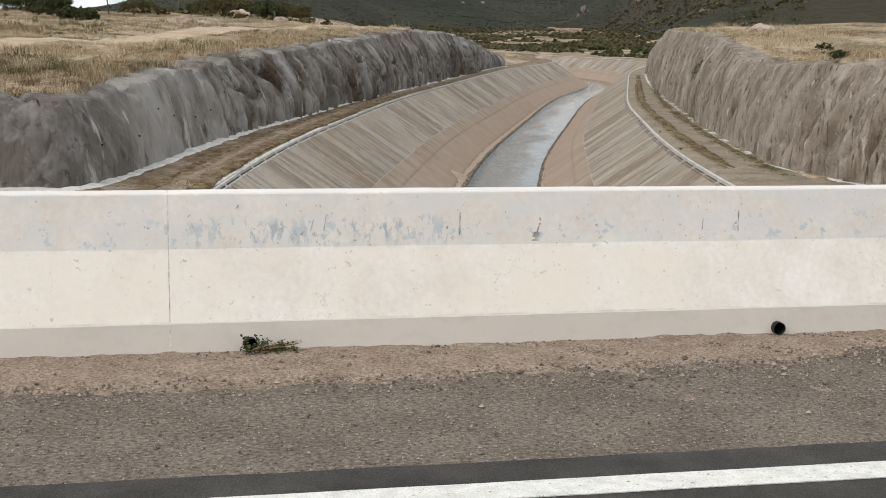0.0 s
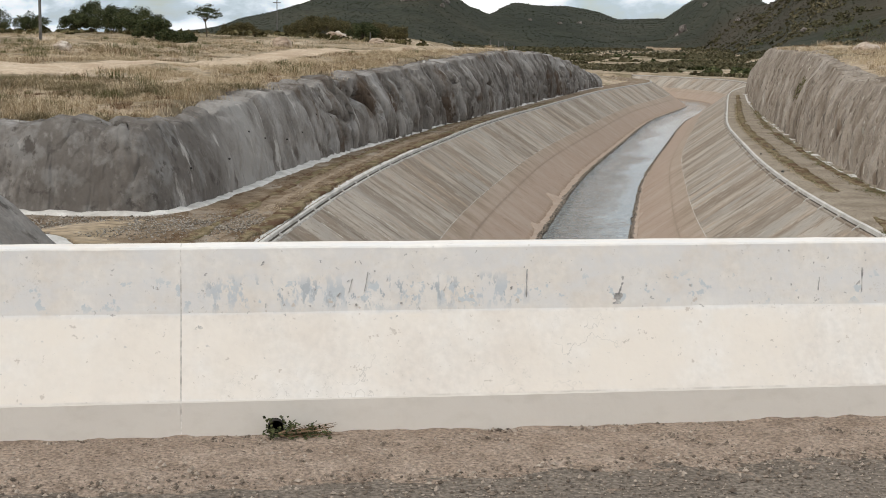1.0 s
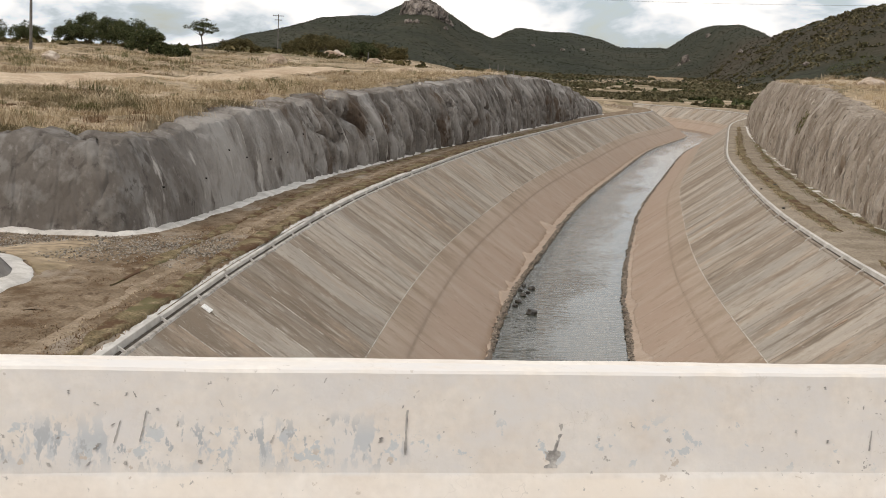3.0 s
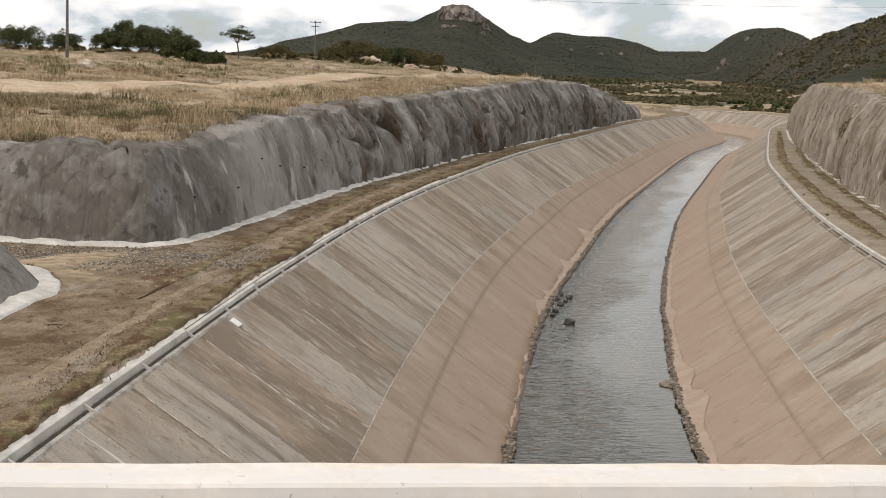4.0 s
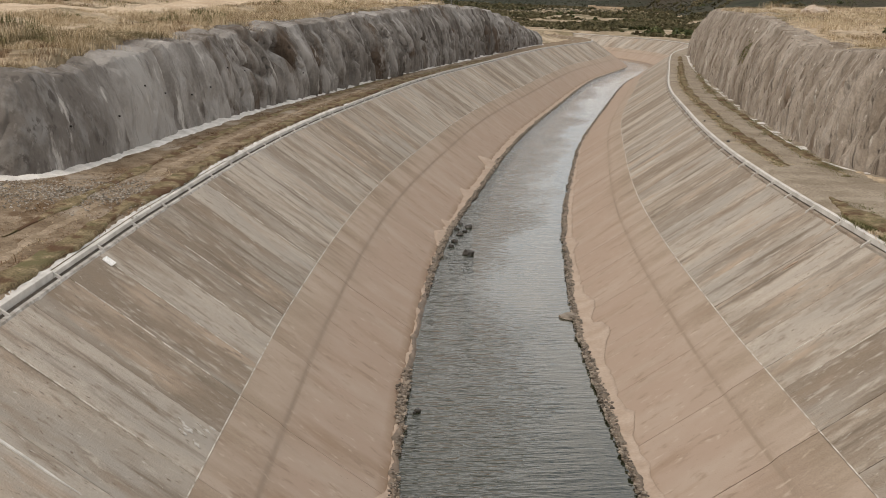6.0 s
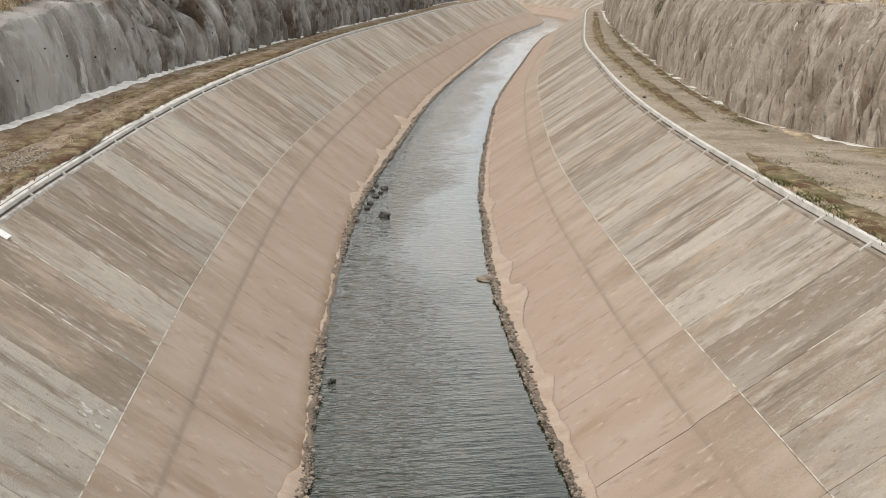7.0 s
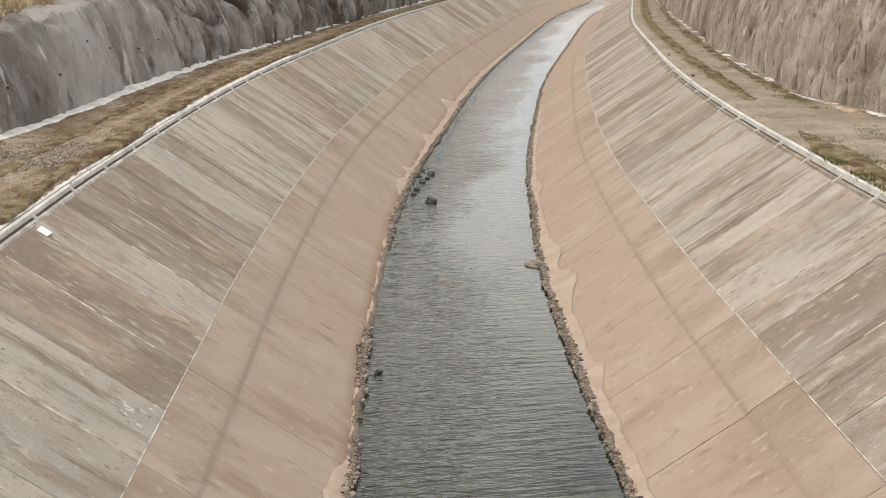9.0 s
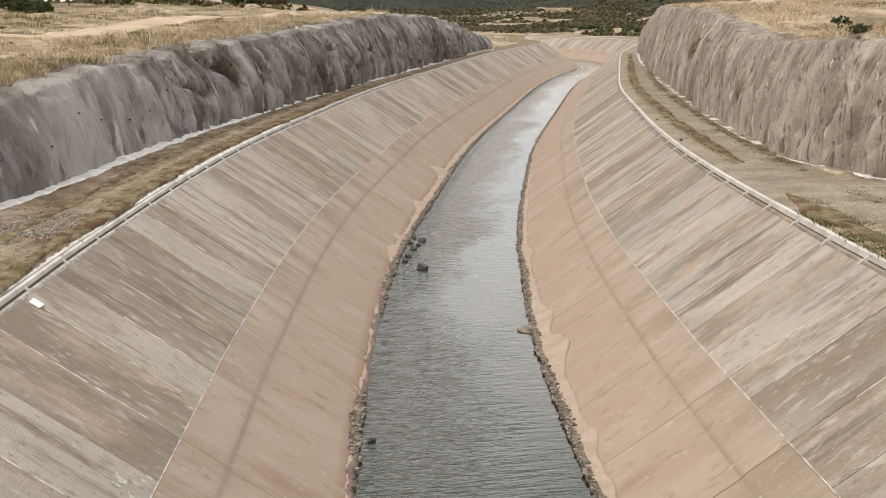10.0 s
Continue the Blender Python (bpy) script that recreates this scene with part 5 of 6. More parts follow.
def build_wet_edge(side, seed):
    """The dark wet line at the water, under the stones."""
    off = (lambda u: u) if side > 0 else (lambda u: W - STEEP * u)
    ss = np.arange(s_at_y(8), s_at_y(262), 0.14)
    verts = []
    for s in ss:
        k = max(0.02, 0.07 + 0.12 * fbm(s * 0.8, seed, 3, 5, 0.7))
        e = U_W + bank_reach(along(s, 9)[1], side)
        w = max(0.07, 0.13 + 0.9 * (k - 0.07))
        for u, z in ((e - w - 0.03, WATER + 0.02), (e - w, WATER + 0.075), (e - 0.05, WATER + 0.06 + 0.02 * fbm(s * 3, seed, 1, 2)), (e, WATER + 0.012), (e + 0.15, WATER - 0.15)):
            verts.append((*along(s, off(u)), z))
    f = grid_faces(len(ss), 5)
    tagged(raw("wet_edge", verts, [q[::-1] for q in f] if side > 0 else f, M_wet_silt, smooth=True), "dark wet silt line at the water's edge", "silt", kind="stuff")


build_wet_edge(1, 12.0)
build_wet_edge(-1, 17.0)
build_silt(1, 2.0)
build_silt(-1, 7.0)


def build_rock(name, x, y, z, size, label, material, seed, squash=0.7, category="stone", sub=2, group=""):
    bm = bmesh.new()
    bmesh.ops.create_icosphere(bm, subdivisions=sub, radius=1)
    r = random.Random(seed)
    sx, sy = r.uniform(0.8, 1.2), r.uniform(0.75, 1.1)
    for v in bm.verts:
        d = 1 + 0.35 * fbm(v.co.x * 1.2 + seed, v.co.y * 1.2, v.co.z * 1.2, 3)
        v.co = Vector((v.co.x * d * sx * size, v.co.y * d * sy * size, v.co.z * d * squash * size))
    ob = part(name, bm, material, None, smooth=False, m=pose(x, y, z, 0, 0, r.uniform(0, 360)))
    return tagged(ob, label, category, group)


for _i, (_x, _y, _a) in enumerate(((14.16, 54.1, 0.25), (15.65, 61.0, 0.20), (15.45, 61.9, 0.13), (14.8, 58.9, 0.17), (14.2, 57.1, 0.16), (13.8, 55.9, 0.14), (15.2, 59.8, 0.12), (14.95, 60.4, 0.13), (14.5, 63.0, 0.13), (8.16, 31.9, 0.10), (8.05, 31.75, 0.05))):
    build_rock("river_stone", _x, _y, WATER + 0.03, _a, "dark wet stone standing in the shallow water", M_wet, 40 + _i, 0.75, "stone", 2, "stones in the water")
build_rock("mud_spit", 15.12, 42.4, WATER + 0.01, 0.40, "low brown spit of mud at the water's edge", M_stone, 77, 0.28, "mud", 3)

for _i, (_u, _ds, _a) in enumerate(((1.45, 78.5, 0.10), (1.30, 82.0, 0.06), (0.42, 62.8, 0.07), (0.45, 75.0, 0.06))):
    build_rock("road_stone", *along(s_at_y(0) + _ds, W + _u), ROAD + 0.03, _a, "dark stone lying on the gravel road", M_wet, 60 + _i, 0.7, "stone", 2, "stones on the gravel road")

# a white board on the left slope
_sc, _uc = canal_place(np.array([0.95]), np.array([29.6]))
_x, _y = along(float(_sc[0]) - 0.1, 0.27)
_h = heading(float(_sc[0]))
bm = bmesh.new()
add_box(bm, -0.20, 0.20, -0.13, 0.13, 0, 0.02, 0.004)
_X = Vector((math.cos(_h), math.sin(_h), 0))
_Y = (Vector((math.sin(_h), -math.cos(_h), 0)) - Vector((0, 0, 1 / SLOPE))).normalized()
_M = Matrix((-_X, _Y, (-_X).cross(_Y))).transposed().to_4x4()
_M.translation = (_x, _y, RIM - 0.27 / SLOPE + 0.012)
tagged(part("white_board", bm, M_card, None, m=_M), "small white board lying on the concrete slope", "board")


def slope_mark(name, side, s, u, ls, lu, label, material, seed, angle=0.0):
    """A flat ragged smear of mortar on a slope."""
    r = random.Random(seed)
    off = (lambda k: k) if side > 0 else (lambda k: W - STEEP * k)
    n = 26
    pts = []
    for i in range(n):
        t = 2 * math.pi * i / n
        k = 1 + 0.45 * fbm(math.cos(t) * 1.6 + seed, math.sin(t) * 1.6, 0, 3)
        a, b2 = math.cos(t) * ls * k, math.sin(t) * lu * k
        pts.append((a * math.cos(angle) - b2 * math.sin(angle), a * math.sin(angle) + b2 * math.cos(angle)))
    verts = [(*along(s, off(u)), RIM - u / SLOPE + 0.024)]
    for a, b2 in pts:
        verts.append((*along(s + a, off(u + b2)), RIM - (u + b2) / SLOPE + 0.024))
    for a, b2 in pts:
        verts.append((*along(s + a * 1.02, off(u + b2 * 1.02)), RIM - (u + b2) / SLOPE - 0.01))
    f = [(0, 1 + i, 1 + (i + 1) % n) for i in range(n)] + [(1 + i, 1 + n + i, 1 + n + (i + 1) % n, 1 + (i + 1) % n) for i in range(n)]
    if side > 0:
        f = [q[::-1] for q in f]
    ob = raw(name, verts, f, material)
    tagged(ob, label, "mortar smear")


for _i, (_a, _b, _c, _d, _e) in enumerate(((115.8, 3.10, 0.10, 0.10, 0.0), (116.3, 3.30, 0.05, 0.14, 0.4), (115.5, 3.05, 0.06, 0.08, 0.3), (115.4, 3.32, 0.05, 0.10, 0.9), (116.0, 3.28, 0.03, 0.12, 0.2), (115.95, 2.95, 0.03, 0.09, 0.6), (116.55, 3.42, 0.04, 0.07, 0.1))):
    slope_mark("mortar_smear", 1, _a, _b, _c, _d, "white smear of mortar on the concrete slope", M_smear, 5 + _i, _e)
slope_mark("mortar_streak", 1, 111.0, 1.2, 0.035, 1.05, "long white streak of mortar down a slab joint", M_toe, 9)
slope_mark("rust_mark", -1, _sR + 2.1, 1.55, 0.06, 0.20, "small rust-red mark on the concrete slope", M_boulder, 12)


# ---- gravel, grass and scrub ----
def build_gravel():
    r = random.Random(17)
    v, f = [], []
    for _ in range(7000):
        x, y = r.uniform(-9, 1.5), r.gauss(37.8, 1.5)
        if inside(np.array([x]), np.array([y]), POLY_A)[0] or inside(np.array([x]), np.array([y]), POLY_B)[0]:
            continue
        stone_mesh(v, f, x, y, ROAD + 0.01, min(0.009 + r.expovariate(85), 0.040), r)
    tagged(raw("gravel_heap", v, f, M_gravel), "loose grey gravel spread over the side lane", "gravel", kind="stuff")


build_gravel()


def build_tufts(name, places, height, blades, material, label, seed, width=0.02, lean=0.85, wide=0.16):
    """Dry grass: tufts of narrow bent blades."""
    r = random.Random(seed)
    v, f = [], []
    for x, y, z, k in places:
        for _ in range(blades):
            a = r.uniform(0, 6.283)
            h = height * k * r.uniform(0.45, 1.15)
            l = lean * h * r.uniform(0.2, 1.2)
            bx, by = x + r.gauss(0, wide * k), y + r.gauss(0, wide * k)
            w = width * r.uniform(0.6, 1.3)
            wx, wy = -math.sin(a) * w, math.cos(a) * w
            n = len(v)
            dx, dy = math.cos(a) * l, math.sin(a) * l
            v += [(bx - wx, by - wy, z - 0.04), (bx + wx, by + wy, z - 0.04), (bx + dx * 0.4 + wx * 0.7, by + dy * 0.4 + wy * 0.7, z + h * 0.62), (bx + dx * 0.4 - wx * 0.7, by + dy * 0.4 - wy * 0.7, z + h * 0.62), (bx + dx, by + dy, z + h)]
            f += [(n, n + 1, n + 2, n + 3), (n + 3, n + 2, n + 4)]
    tagged(raw(name, v, f, material), label, "grass", kind="stuff")


def scatter(seed, count, az, rr, poly, path, clear, clump=0.0, power=1.0, patch=0.0):
    r = random.Random(seed)
    xs, ys = [], []
    for _ in range(count * 3):
        a, d = radians(r.uniform(*az)), rr[0] + (rr[1] - rr[0]) * r.random() ** power
        xs.append(EYE0[0] + d * math.sin(a))
        ys.append(EYE0[1] + d * math.cos(a))
    xs, ys = np.array(xs), np.array(ys)
    ok = np.ones(xs.shape, bool)
    if poly is not None:
        ok &= inside(xs, ys, poly)
    ok &= edge_distance(xs, ys, path) > clear
    out = []
    for x, y in zip(xs[ok], ys[ok]):
        if clump and fbm(x * clump, y * clump, seed, 3) < patch:
            continue
        out.append((x, y, drop_to_ground(x, y), r.uniform(0.6, 1.2) * (0.45 + 1.1 * float(smooth_step(-0.5, 0.6, fbm(x * 0.33, y * 0.33, 6.0, 3))))))
        if len(out) >= count:
            break
    return out


TRACK_X, TRACK_Y = [-40, -26, -11, -8.5, 0, 6.6, 14, 26], [56, 62, 69, 72, 90, 106, 124, 150]


def track_middle(x):
    return float(np.interp(x, TRACK_X, TRACK_Y)) + 1.5 * fbm(x * 0.07, 1, 0, 2)


def off_track(places):
    """Leaves the bare dirt track on the left bank free."""
    return [p for p in places if abs(p[1] - track_middle(p[0])) > 6 + 2.5 * fbm(p[0] * 0.3, p[1] * 0.3, 0, 2)]


build_tufts("straw_grass_near", off_track(scatter(1, 1100, (-13, 7), (42, 95), POLY_A, FOOT_MAIN_L, 2.8, 0.22, 1.1, 0.05)), 0.26, 70, M_straw, "tall dry straw-coloured grass in tussocks on the bank", 1, 0.007, 2.0, 0.34)
build_tufts("straw_grass_rim", off_track(scatter(11, 800, (-13, 12), (42, 120), POLY_A, FOOT_MAIN_L, 2.6, 0.3, 0.8, -0.1)), 0.26, 60, M_straw, "dry straw-coloured tussocks along the rim of the bank", 11, 0.008, 1.8, 0.32)
build_tufts("brown_grass", off_track(scatter(12, 300, (-13, 10), (42, 110), POLY_A, FOOT_MAIN_L, 2.6, 0.2, 1.0, 0.12)), 0.28, 60, M_brown_grass, "dark reddish-brown dead weeds among the straw", 12, 0.010, 1.5, 0.34)
build_tufts("dull_grass_near", off_track(scatter(2, 1100, (-13, 2), (42, 70), POLY_A, FOOT_MAIN_L, 2.9, 0.16, 1.0, -0.05)), 0.22, 70, M_grass, "dull green and brown grass among the straw", 2, 0.007, 2.0, 0.40)
build_tufts("straw_grass_far", off_track(scatter(3, 900, (-12, 14), (80, 190), POLY_A, FOOT_MAIN_L, 3.0, 0.12, 1.0, 0.10)), 0.24, 40, M_straw, "dry straw-coloured grass on the higher ground", 3, 0.014, 2.0, 0.55)
build_tufts("dull_grass_far", off_track(scatter(13, 700, (-12, 14), (85, 190), POLY_A, FOOT_MAIN_L, 3.0, 0.10, 1.0, 0.10)), 0.25, 40, M_grass, "dull olive grass on the higher ground", 13, 0.014, 2.0, 0.60)
build_tufts("straw_grass_right", scatter(4, 1100, (15, 36), (46, 150), POLY_C, FOOT_MAIN_R, 2.5, 0.12, 1.1, 0.0), 0.26, 60, M_straw, "dry straw-coloured grass above the rock face", 4, 0.009, 1.8, 0.36)
build_tufts("brown_grass_right", scatter(14, 450, (15, 36), (46, 150), POLY_C, FOOT_MAIN_R, 2.5, 0.12, 1.1, 0.05), 0.27, 50, M_brown_grass, "brown dead weeds above the rock face", 14, 0.009, 1.6, 0.34)


def on_rim(places, path, low, high):
    """Those places that lie between two distances from a rock face's foot."""
    d = edge_distance(np.array([p[0] for p in places]), np.array([p[1] for p in places]), path)
    return [p for p, q in zip(places, d) if low < q < high]


build_tufts("rim_tussocks", on_rim(scatter(21, 1500, (-13, 14), (42, 150), POLY_A, FOOT_MAIN_L, 2.5, 0.25, 0.9, -0.05), FOOT_MAIN_L, 2.5, 7.5), 0.42, 80, M_straw, "tall golden tussocks hanging over the bank's rim", 21, 0.008, 1.1, 0.22)
build_tufts("rim_weeds", on_rim(scatter(22, 900, (-13, 14), (42, 150), POLY_A, FOOT_MAIN_L, 2.4, 0.4, 0.9, 0.10), FOOT_MAIN_L, 2.4, 6.0), 0.38, 60, M_brown_grass, "brown dead weeds on the bank's rim", 22, 0.009, 1.0, 0.24)
build_tufts("bank_weeds", off_track(scatter(23, 260, (-13, 12), (44, 130), POLY_A, FOOT_MAIN_L, 4.0, 0.5, 0.9, 0.15)), 0.45, 70, M_green_weed, "olive weeds in clumps among the straw", 23, 0.012, 0.9, 0.28)
build_tufts("rim_tussocks_right", on_rim(scatter(24, 900, (15, 36), (46, 150), POLY_C, FOOT_MAIN_R, 2.5, 0.25, 0.9, -0.05), FOOT_MAIN_R, 2.5, 7.0), 0.36, 70, M_straw, "golden tussocks along the rim of the rock face", 24, 0.008, 1.1, 0.22)


def verge(seed, u_of, s_from, s_to, count, height, material, label, thin=-0.1):
    r = random.Random(seed)
    out = []
    for _ in range(count):
        s = r.uniform(s_from, s_to)
        x, y = along(s, u_of(r, s))
        if fbm(x * 0.5, y * 0.5, seed, 3) > thin:
            out.append((x, y, ROAD - 0.02, r.uniform(0.5, 1.2)))
    build_tufts("verge_grass", out, height, 7, material, label, seed, 0.012, 3.0)


verge(5, lambda r, s: -0.60 - abs(r.gauss(0, 0.28)), s_at_y(8), s_at_y(110), 4500, 0.035, M_brown_grass, "short dead brown grass matted along the kerb")
verge(15, lambda r, s: -0.72 - abs(r.gauss(0, 0.35)), s_at_y(8), s_at_y(110), 1300, 0.03, M_straw, "short straw matted along the kerb")
verge(6, lambda r, s: -2.30 + r.gauss(0, 0.26), s_at_y(8), s_at_y(110), 5000, 0.03, M_brown_grass, "short brown grass between the wheel tracks")
verge(7, lambda r, s: W + 1.42 + r.gauss(0, 0.15), s_at_y(52), s_at_y(150), 7000, 0.025, M_green_weed, "short olive grass between the wheel tracks", -0.8)
verge(17, lambda r, s: W + 1.42 + r.gauss(0, 0.18), s_at_y(52), s_at_y(150), 7000, 0.025, M_straw, "short straw between the wheel tracks", -0.8)
verge(8, lambda r, s: W + 3.05 + r.gauss(0, 0.18), s_at_y(38), s_at_y(150), 5000, 0.06, M_green_weed, "weedy grass at the foot of the rock face")
verge(9, lambda r, s: W + 0.4 + abs(r.gauss(0, 0.55)), s_at_y(16), s_at_y(42), 4500, 0.06, M_green_weed, "green and dry weeds behind the kerb")
verge(10, lambda r, s: W + 0.4 + abs(r.gauss(0, 1.1)), s_at_y(14), s_at_y(36), 3500, 0.05, M_straw, "dry straw weeds behind the kerb")


# the bare dirt track on the left bank
def build_dirt_track():
    xs = np.arange(-30, 20, 0.5)
    verts = []
    for x in xs:
        y0 = track_middle(x)
        for k in range(7):
            y = y0 + 1.9 * (k - 3) + 1.2 * fbm(x * 0.4, k, 2, 3)
            verts.append((x, y, drop_to_ground(x, y) + (0.09 if 0 < k < 6 else -0.12)))
    tagged(raw("dirt_track", verts, [q[::-1] for q in grid_faces(len(xs), 7)], M_path, smooth=True), "pale bare sandy track across the dry bank", "track", kind="structure")


build_dirt_track()


def build_tree(name, x, y, height, spread, seed, label, leaf=M_leaf, trunk_h=0.45, clumps=16, cards=70, size=0.16, flat=0.5, category="tree"):
    r = random.Random(seed)
    z = drop_to_ground(x, y)
    root = empty(name, pose(x, y, z - 0.1))
    bm = bmesh.new()

    def limb(a, b2, ra, rb, n=5, bm=bm):
        a, b2 = Vector(a), Vector(b2)
        mid = (a + b2) / 2 + Vector((r.uniform(-1, 1), r.uniform(-1, 1), 0)) * (b2 - a).length * 0.08
        prev = None
        for p, rad in ((a, ra), (mid, (ra + rb) / 2), (b2, rb)):
            ring = [bm.verts.new(p + Vector((math.cos(6.283 * i / n) * rad, math.sin(6.283 * i / n) * rad, 0))) for i in range(n)]
            if prev:
                for i in range(n):
                    bm.faces.new([prev[i], prev[(i + 1) % n], ring[(i + 1) % n], ring[i]])
            prev = ring

    top = (r.uniform(-0.2, 0.2), r.uniform(-0.2, 0.2), height * trunk_h)
    limb((0, 0, -0.1), top, height * 0.028, height * 0.018, 7)
    ends = []
    for i in range(clumps):
        a = 6.283 * i / clumps * 2.4 + r.uniform(-0.4, 0.4)
        d = spread * r.uniform(0.15, 1.0)
        e = (math.cos(a) * d, math.sin(a) * d, height * (trunk_h + (1 - trunk_h) * r.uniform(0.25, 0.98) * (1 - 0.35 * d / spread)))
        ends.append(e)
    trunk_bm = bm
    limbs = []
    for i, e in enumerate(ends):
        if i % 2 == 0 and category == "tree":
            limbs.append(bmesh.new())
            limb(top, e, height * 0.012, height * 0.004, 4, limbs[-1])
        elif i % 2 == 0:
            limb(top, e, height * 0.012, height * 0.004, 4)
    trunk = part("trunk", trunk_bm, M_bark, root, "thin brown trunk and limbs")
    for lb in limbs:
        part("limb", lb, M_bark, trunk)
    bm = bmesh.new()
    for e in ends:
        leaf_cards(bm, e, spread * r.uniform(0.22, 0.36), cards, size, r, flat)
    part("crown", bm, leaf, root)
    tagged(root, label, category)
    return root


def polar(az, d):
    return EYE0[0] + d * math.sin(radians(az)), EYE0[1] + d * math.cos(radians(az))


build_tree("tree", *polar(-1.38, 150), 3.8, 1.85, 1, "small flat-topped green tree on the dry bank", size=0.10, flat=0.5, trunk_h=0.45, clumps=26, cards=60)
BUSHES = [(-6.5, 165, 2.6, 1.9, 0), (-5.9, 168, 4.0, 2.3, 0), (-5.0, 160, 3.6, 2.6, 0), (-4.3, 150, 3.0, 2.4, 0), (-3.6, 128, 2.6, 1.7, 0), (-2.9, 120, 1.5, 1.3, 0), (-2.4, 122, 1.2, 0.9, 0),
          (-8.2, 190, 2.8, 2.4, 0), (-9.6, 200, 3.2, 2.6, 0), (-10.6, 190, 3.6, 2.8, 0), (-12.4, 180, 3.8, 3.0, 0),
          (0.3, 230, 2.2, 2.2, 1), (1.2, 250, 2.4, 2.4, 1), (2.4, 190, 2.2, 1.9, 1), (3.0, 200, 2.9, 2.4, 1), (3.6, 195, 3.0, 2.4, 1), (4.3, 190, 2.6, 2.2, 1), (5.1, 175, 2.7, 1.9, 0), (5.7, 190, 2.4, 2.4, 1), (6.5, 200, 2.0, 2.2, 1),
          (-0.2, 260, 2.6, 2.6, 1)]
for _i, (_a, _d, _hh, _sp, _dry) in enumerate(BUSHES):
    build_tree("bush", *polar(_a, _d), _hh, _sp, 100 + _i, "dry brownish thorn bush on the bank" if _dry else "dense dark green bush on the dry bank", M_leaf_dry if _dry else M_leaf, 0.08, 34, 170, 0.115, 0.9, "bush")
for _i, (_a, _d, _hh, _sp) in enumerate(((28.67, 62, 1.0, 0.5), (29.3, 58, 0.55, 0.5), (23.7, 74, 0.9, 0.7), (25.5, 128, 2.9, 2.6), (27.0, 130, 2.6, 2.4), (24.4, 135, 2.2, 1.8))):
    build_tree("bush", *polar(_a, _d), _hh, _sp, 140 + _i, "small olive-green bush above the rock face", M_leaf, 0.15, 14, 26, 0.07, 0.8, "bush")


def build_scrub(name, seed, count, az, rr, size, leaf, label, patch, cards=16):
    """Far scrub: rounded ragged clumps of leaf cards."""
    r = random.Random(seed)
    v, f = [], []
    n = 0
    tries = 0
    while n < count and tries < count * 6:
        tries += 1
        a, d = r.uniform(*az), rr[0] * (rr[1] / rr[0]) ** r.random()
        x, y = polar(a, d)
        if fbm(x * 0.025, y * 0.025, seed, 3) < patch:
            continue
        if d < 420:
            s, u = canal_place(np.array([x]), np.array([y]))
            if -14 < u[0] < W + 14:
                continue
        z = drop_to_ground(x, y)
        k = size * r.uniform(0.5, 1.3) * (0.7 + d / 900)
        for _ in range(cards):
            p = Vector((r.gauss(0, 1), r.gauss(0, 1), abs(r.gauss(0, 0.8)))).normalized() * k * r.uniform(0.5, 1)
            c = Vector((x, y, z)) + Vector((p.x, p.y, p.z * 0.8))
            e1 = Vector((r.uniform(-1, 1), r.uniform(-1, 1), r.uniform(-0.7, 0.7))).normalized() * k * 0.5
            e2 = e1.cross(Vector((r.uniform(-1, 1), r.uniform(-1, 1), r.uniform(-1, 1)))).normalized() * k * 0.4
            q = len(v)
            v += [tuple(c - e1), tuple(c + e2), tuple(c + e1), tuple(c - e2)]
            f.append((q, q + 1, q + 2, q + 3))
        n += 1
    tagged(raw(name, v, f, leaf), label, "scrub", kind="stuff")


build_scrub("plain_scrub", 51, 6500, (9, 27), (340, 1050), 0.9, M_plain, "olive and brown scrub on the far plain", 0.0, 13)
build_scrub("plain_scrub_green", 52, 90, (10, 27), (300, 900), 1.0, M_leaf, "dark green thickets on the far plain", 0.25)
build_scrub("thicket", 55, 26, (19.2, 21.5), (330, 420), 1.2, M_leaf, "dense green thicket beyond the canal bend", -1.0, 40)
build_scrub("hill_scrub", 53, 30000, (-3, 28), (700, 2100), 0.38, M_scrub, "dark thorn scrub covering the hills", -0.8, 6)
build_scrub("bank_scrub", 54, 260, (-13, 8), (150, 330), 0.8, M_leaf_dry, "low dry shrubs dotted over the bank", -0.1)

# boulders on the banks
for _i, (_a, _d, _sz, _q, _t) in enumerate(((1.6, 118, 1.0, 0.6, "orange-brown weathered boulder on the bank"), (3.85, 168, 1.2, 0.55, "pale grey boulder lying on the bank"), (4.1, 170, 0.9, 0.8, "pale grey boulder lying on the bank"),
                                         (-7.4, 101, 0.7, 0.6, "pale boulder half sunk in dry grass"), (-0.85, 64.2, 0.40, 0.35, "flat pale rock on the edge of the bank"), (5.6, 150, 0.8, 0.5, "pale boulder on the bank's edge"),
                                         (6.9, 132, 0.7, 0.5, "pale boulder on the bank's edge"), (25.6, 112, 0.9, 0.6, "pale boulder on the grassy bank"), (23.15, 98, 0.9, 0.25, "low pale rock slab on the bank"), (24.4, 80, 0.35, 0.6, "small pale rock in dry grass"))):
    _x, _y = polar(_a, _d)
    build_rock("boulder", _x, _y, drop_to_ground(_x, _y) + _sz * _q * 0.35, _sz, _t, M_boulder, 200 + _i, _q, "boulder", 3, "boulders on the banks")

# rock outcrops on the hills
def hill_point(az, el):
    """Where the hillside first rises to an elevation, seen from the bridge."""
    last = None
    for d in np.arange(600, 2100, 6.0):
        x, y = polar(az, float(d))
        z = drop_to_ground(x, y)
        if math.degrees(math.atan2(z - EYE0[2], d)) >= el:
            return x, y, z
        last = (x, y, z)
    return last


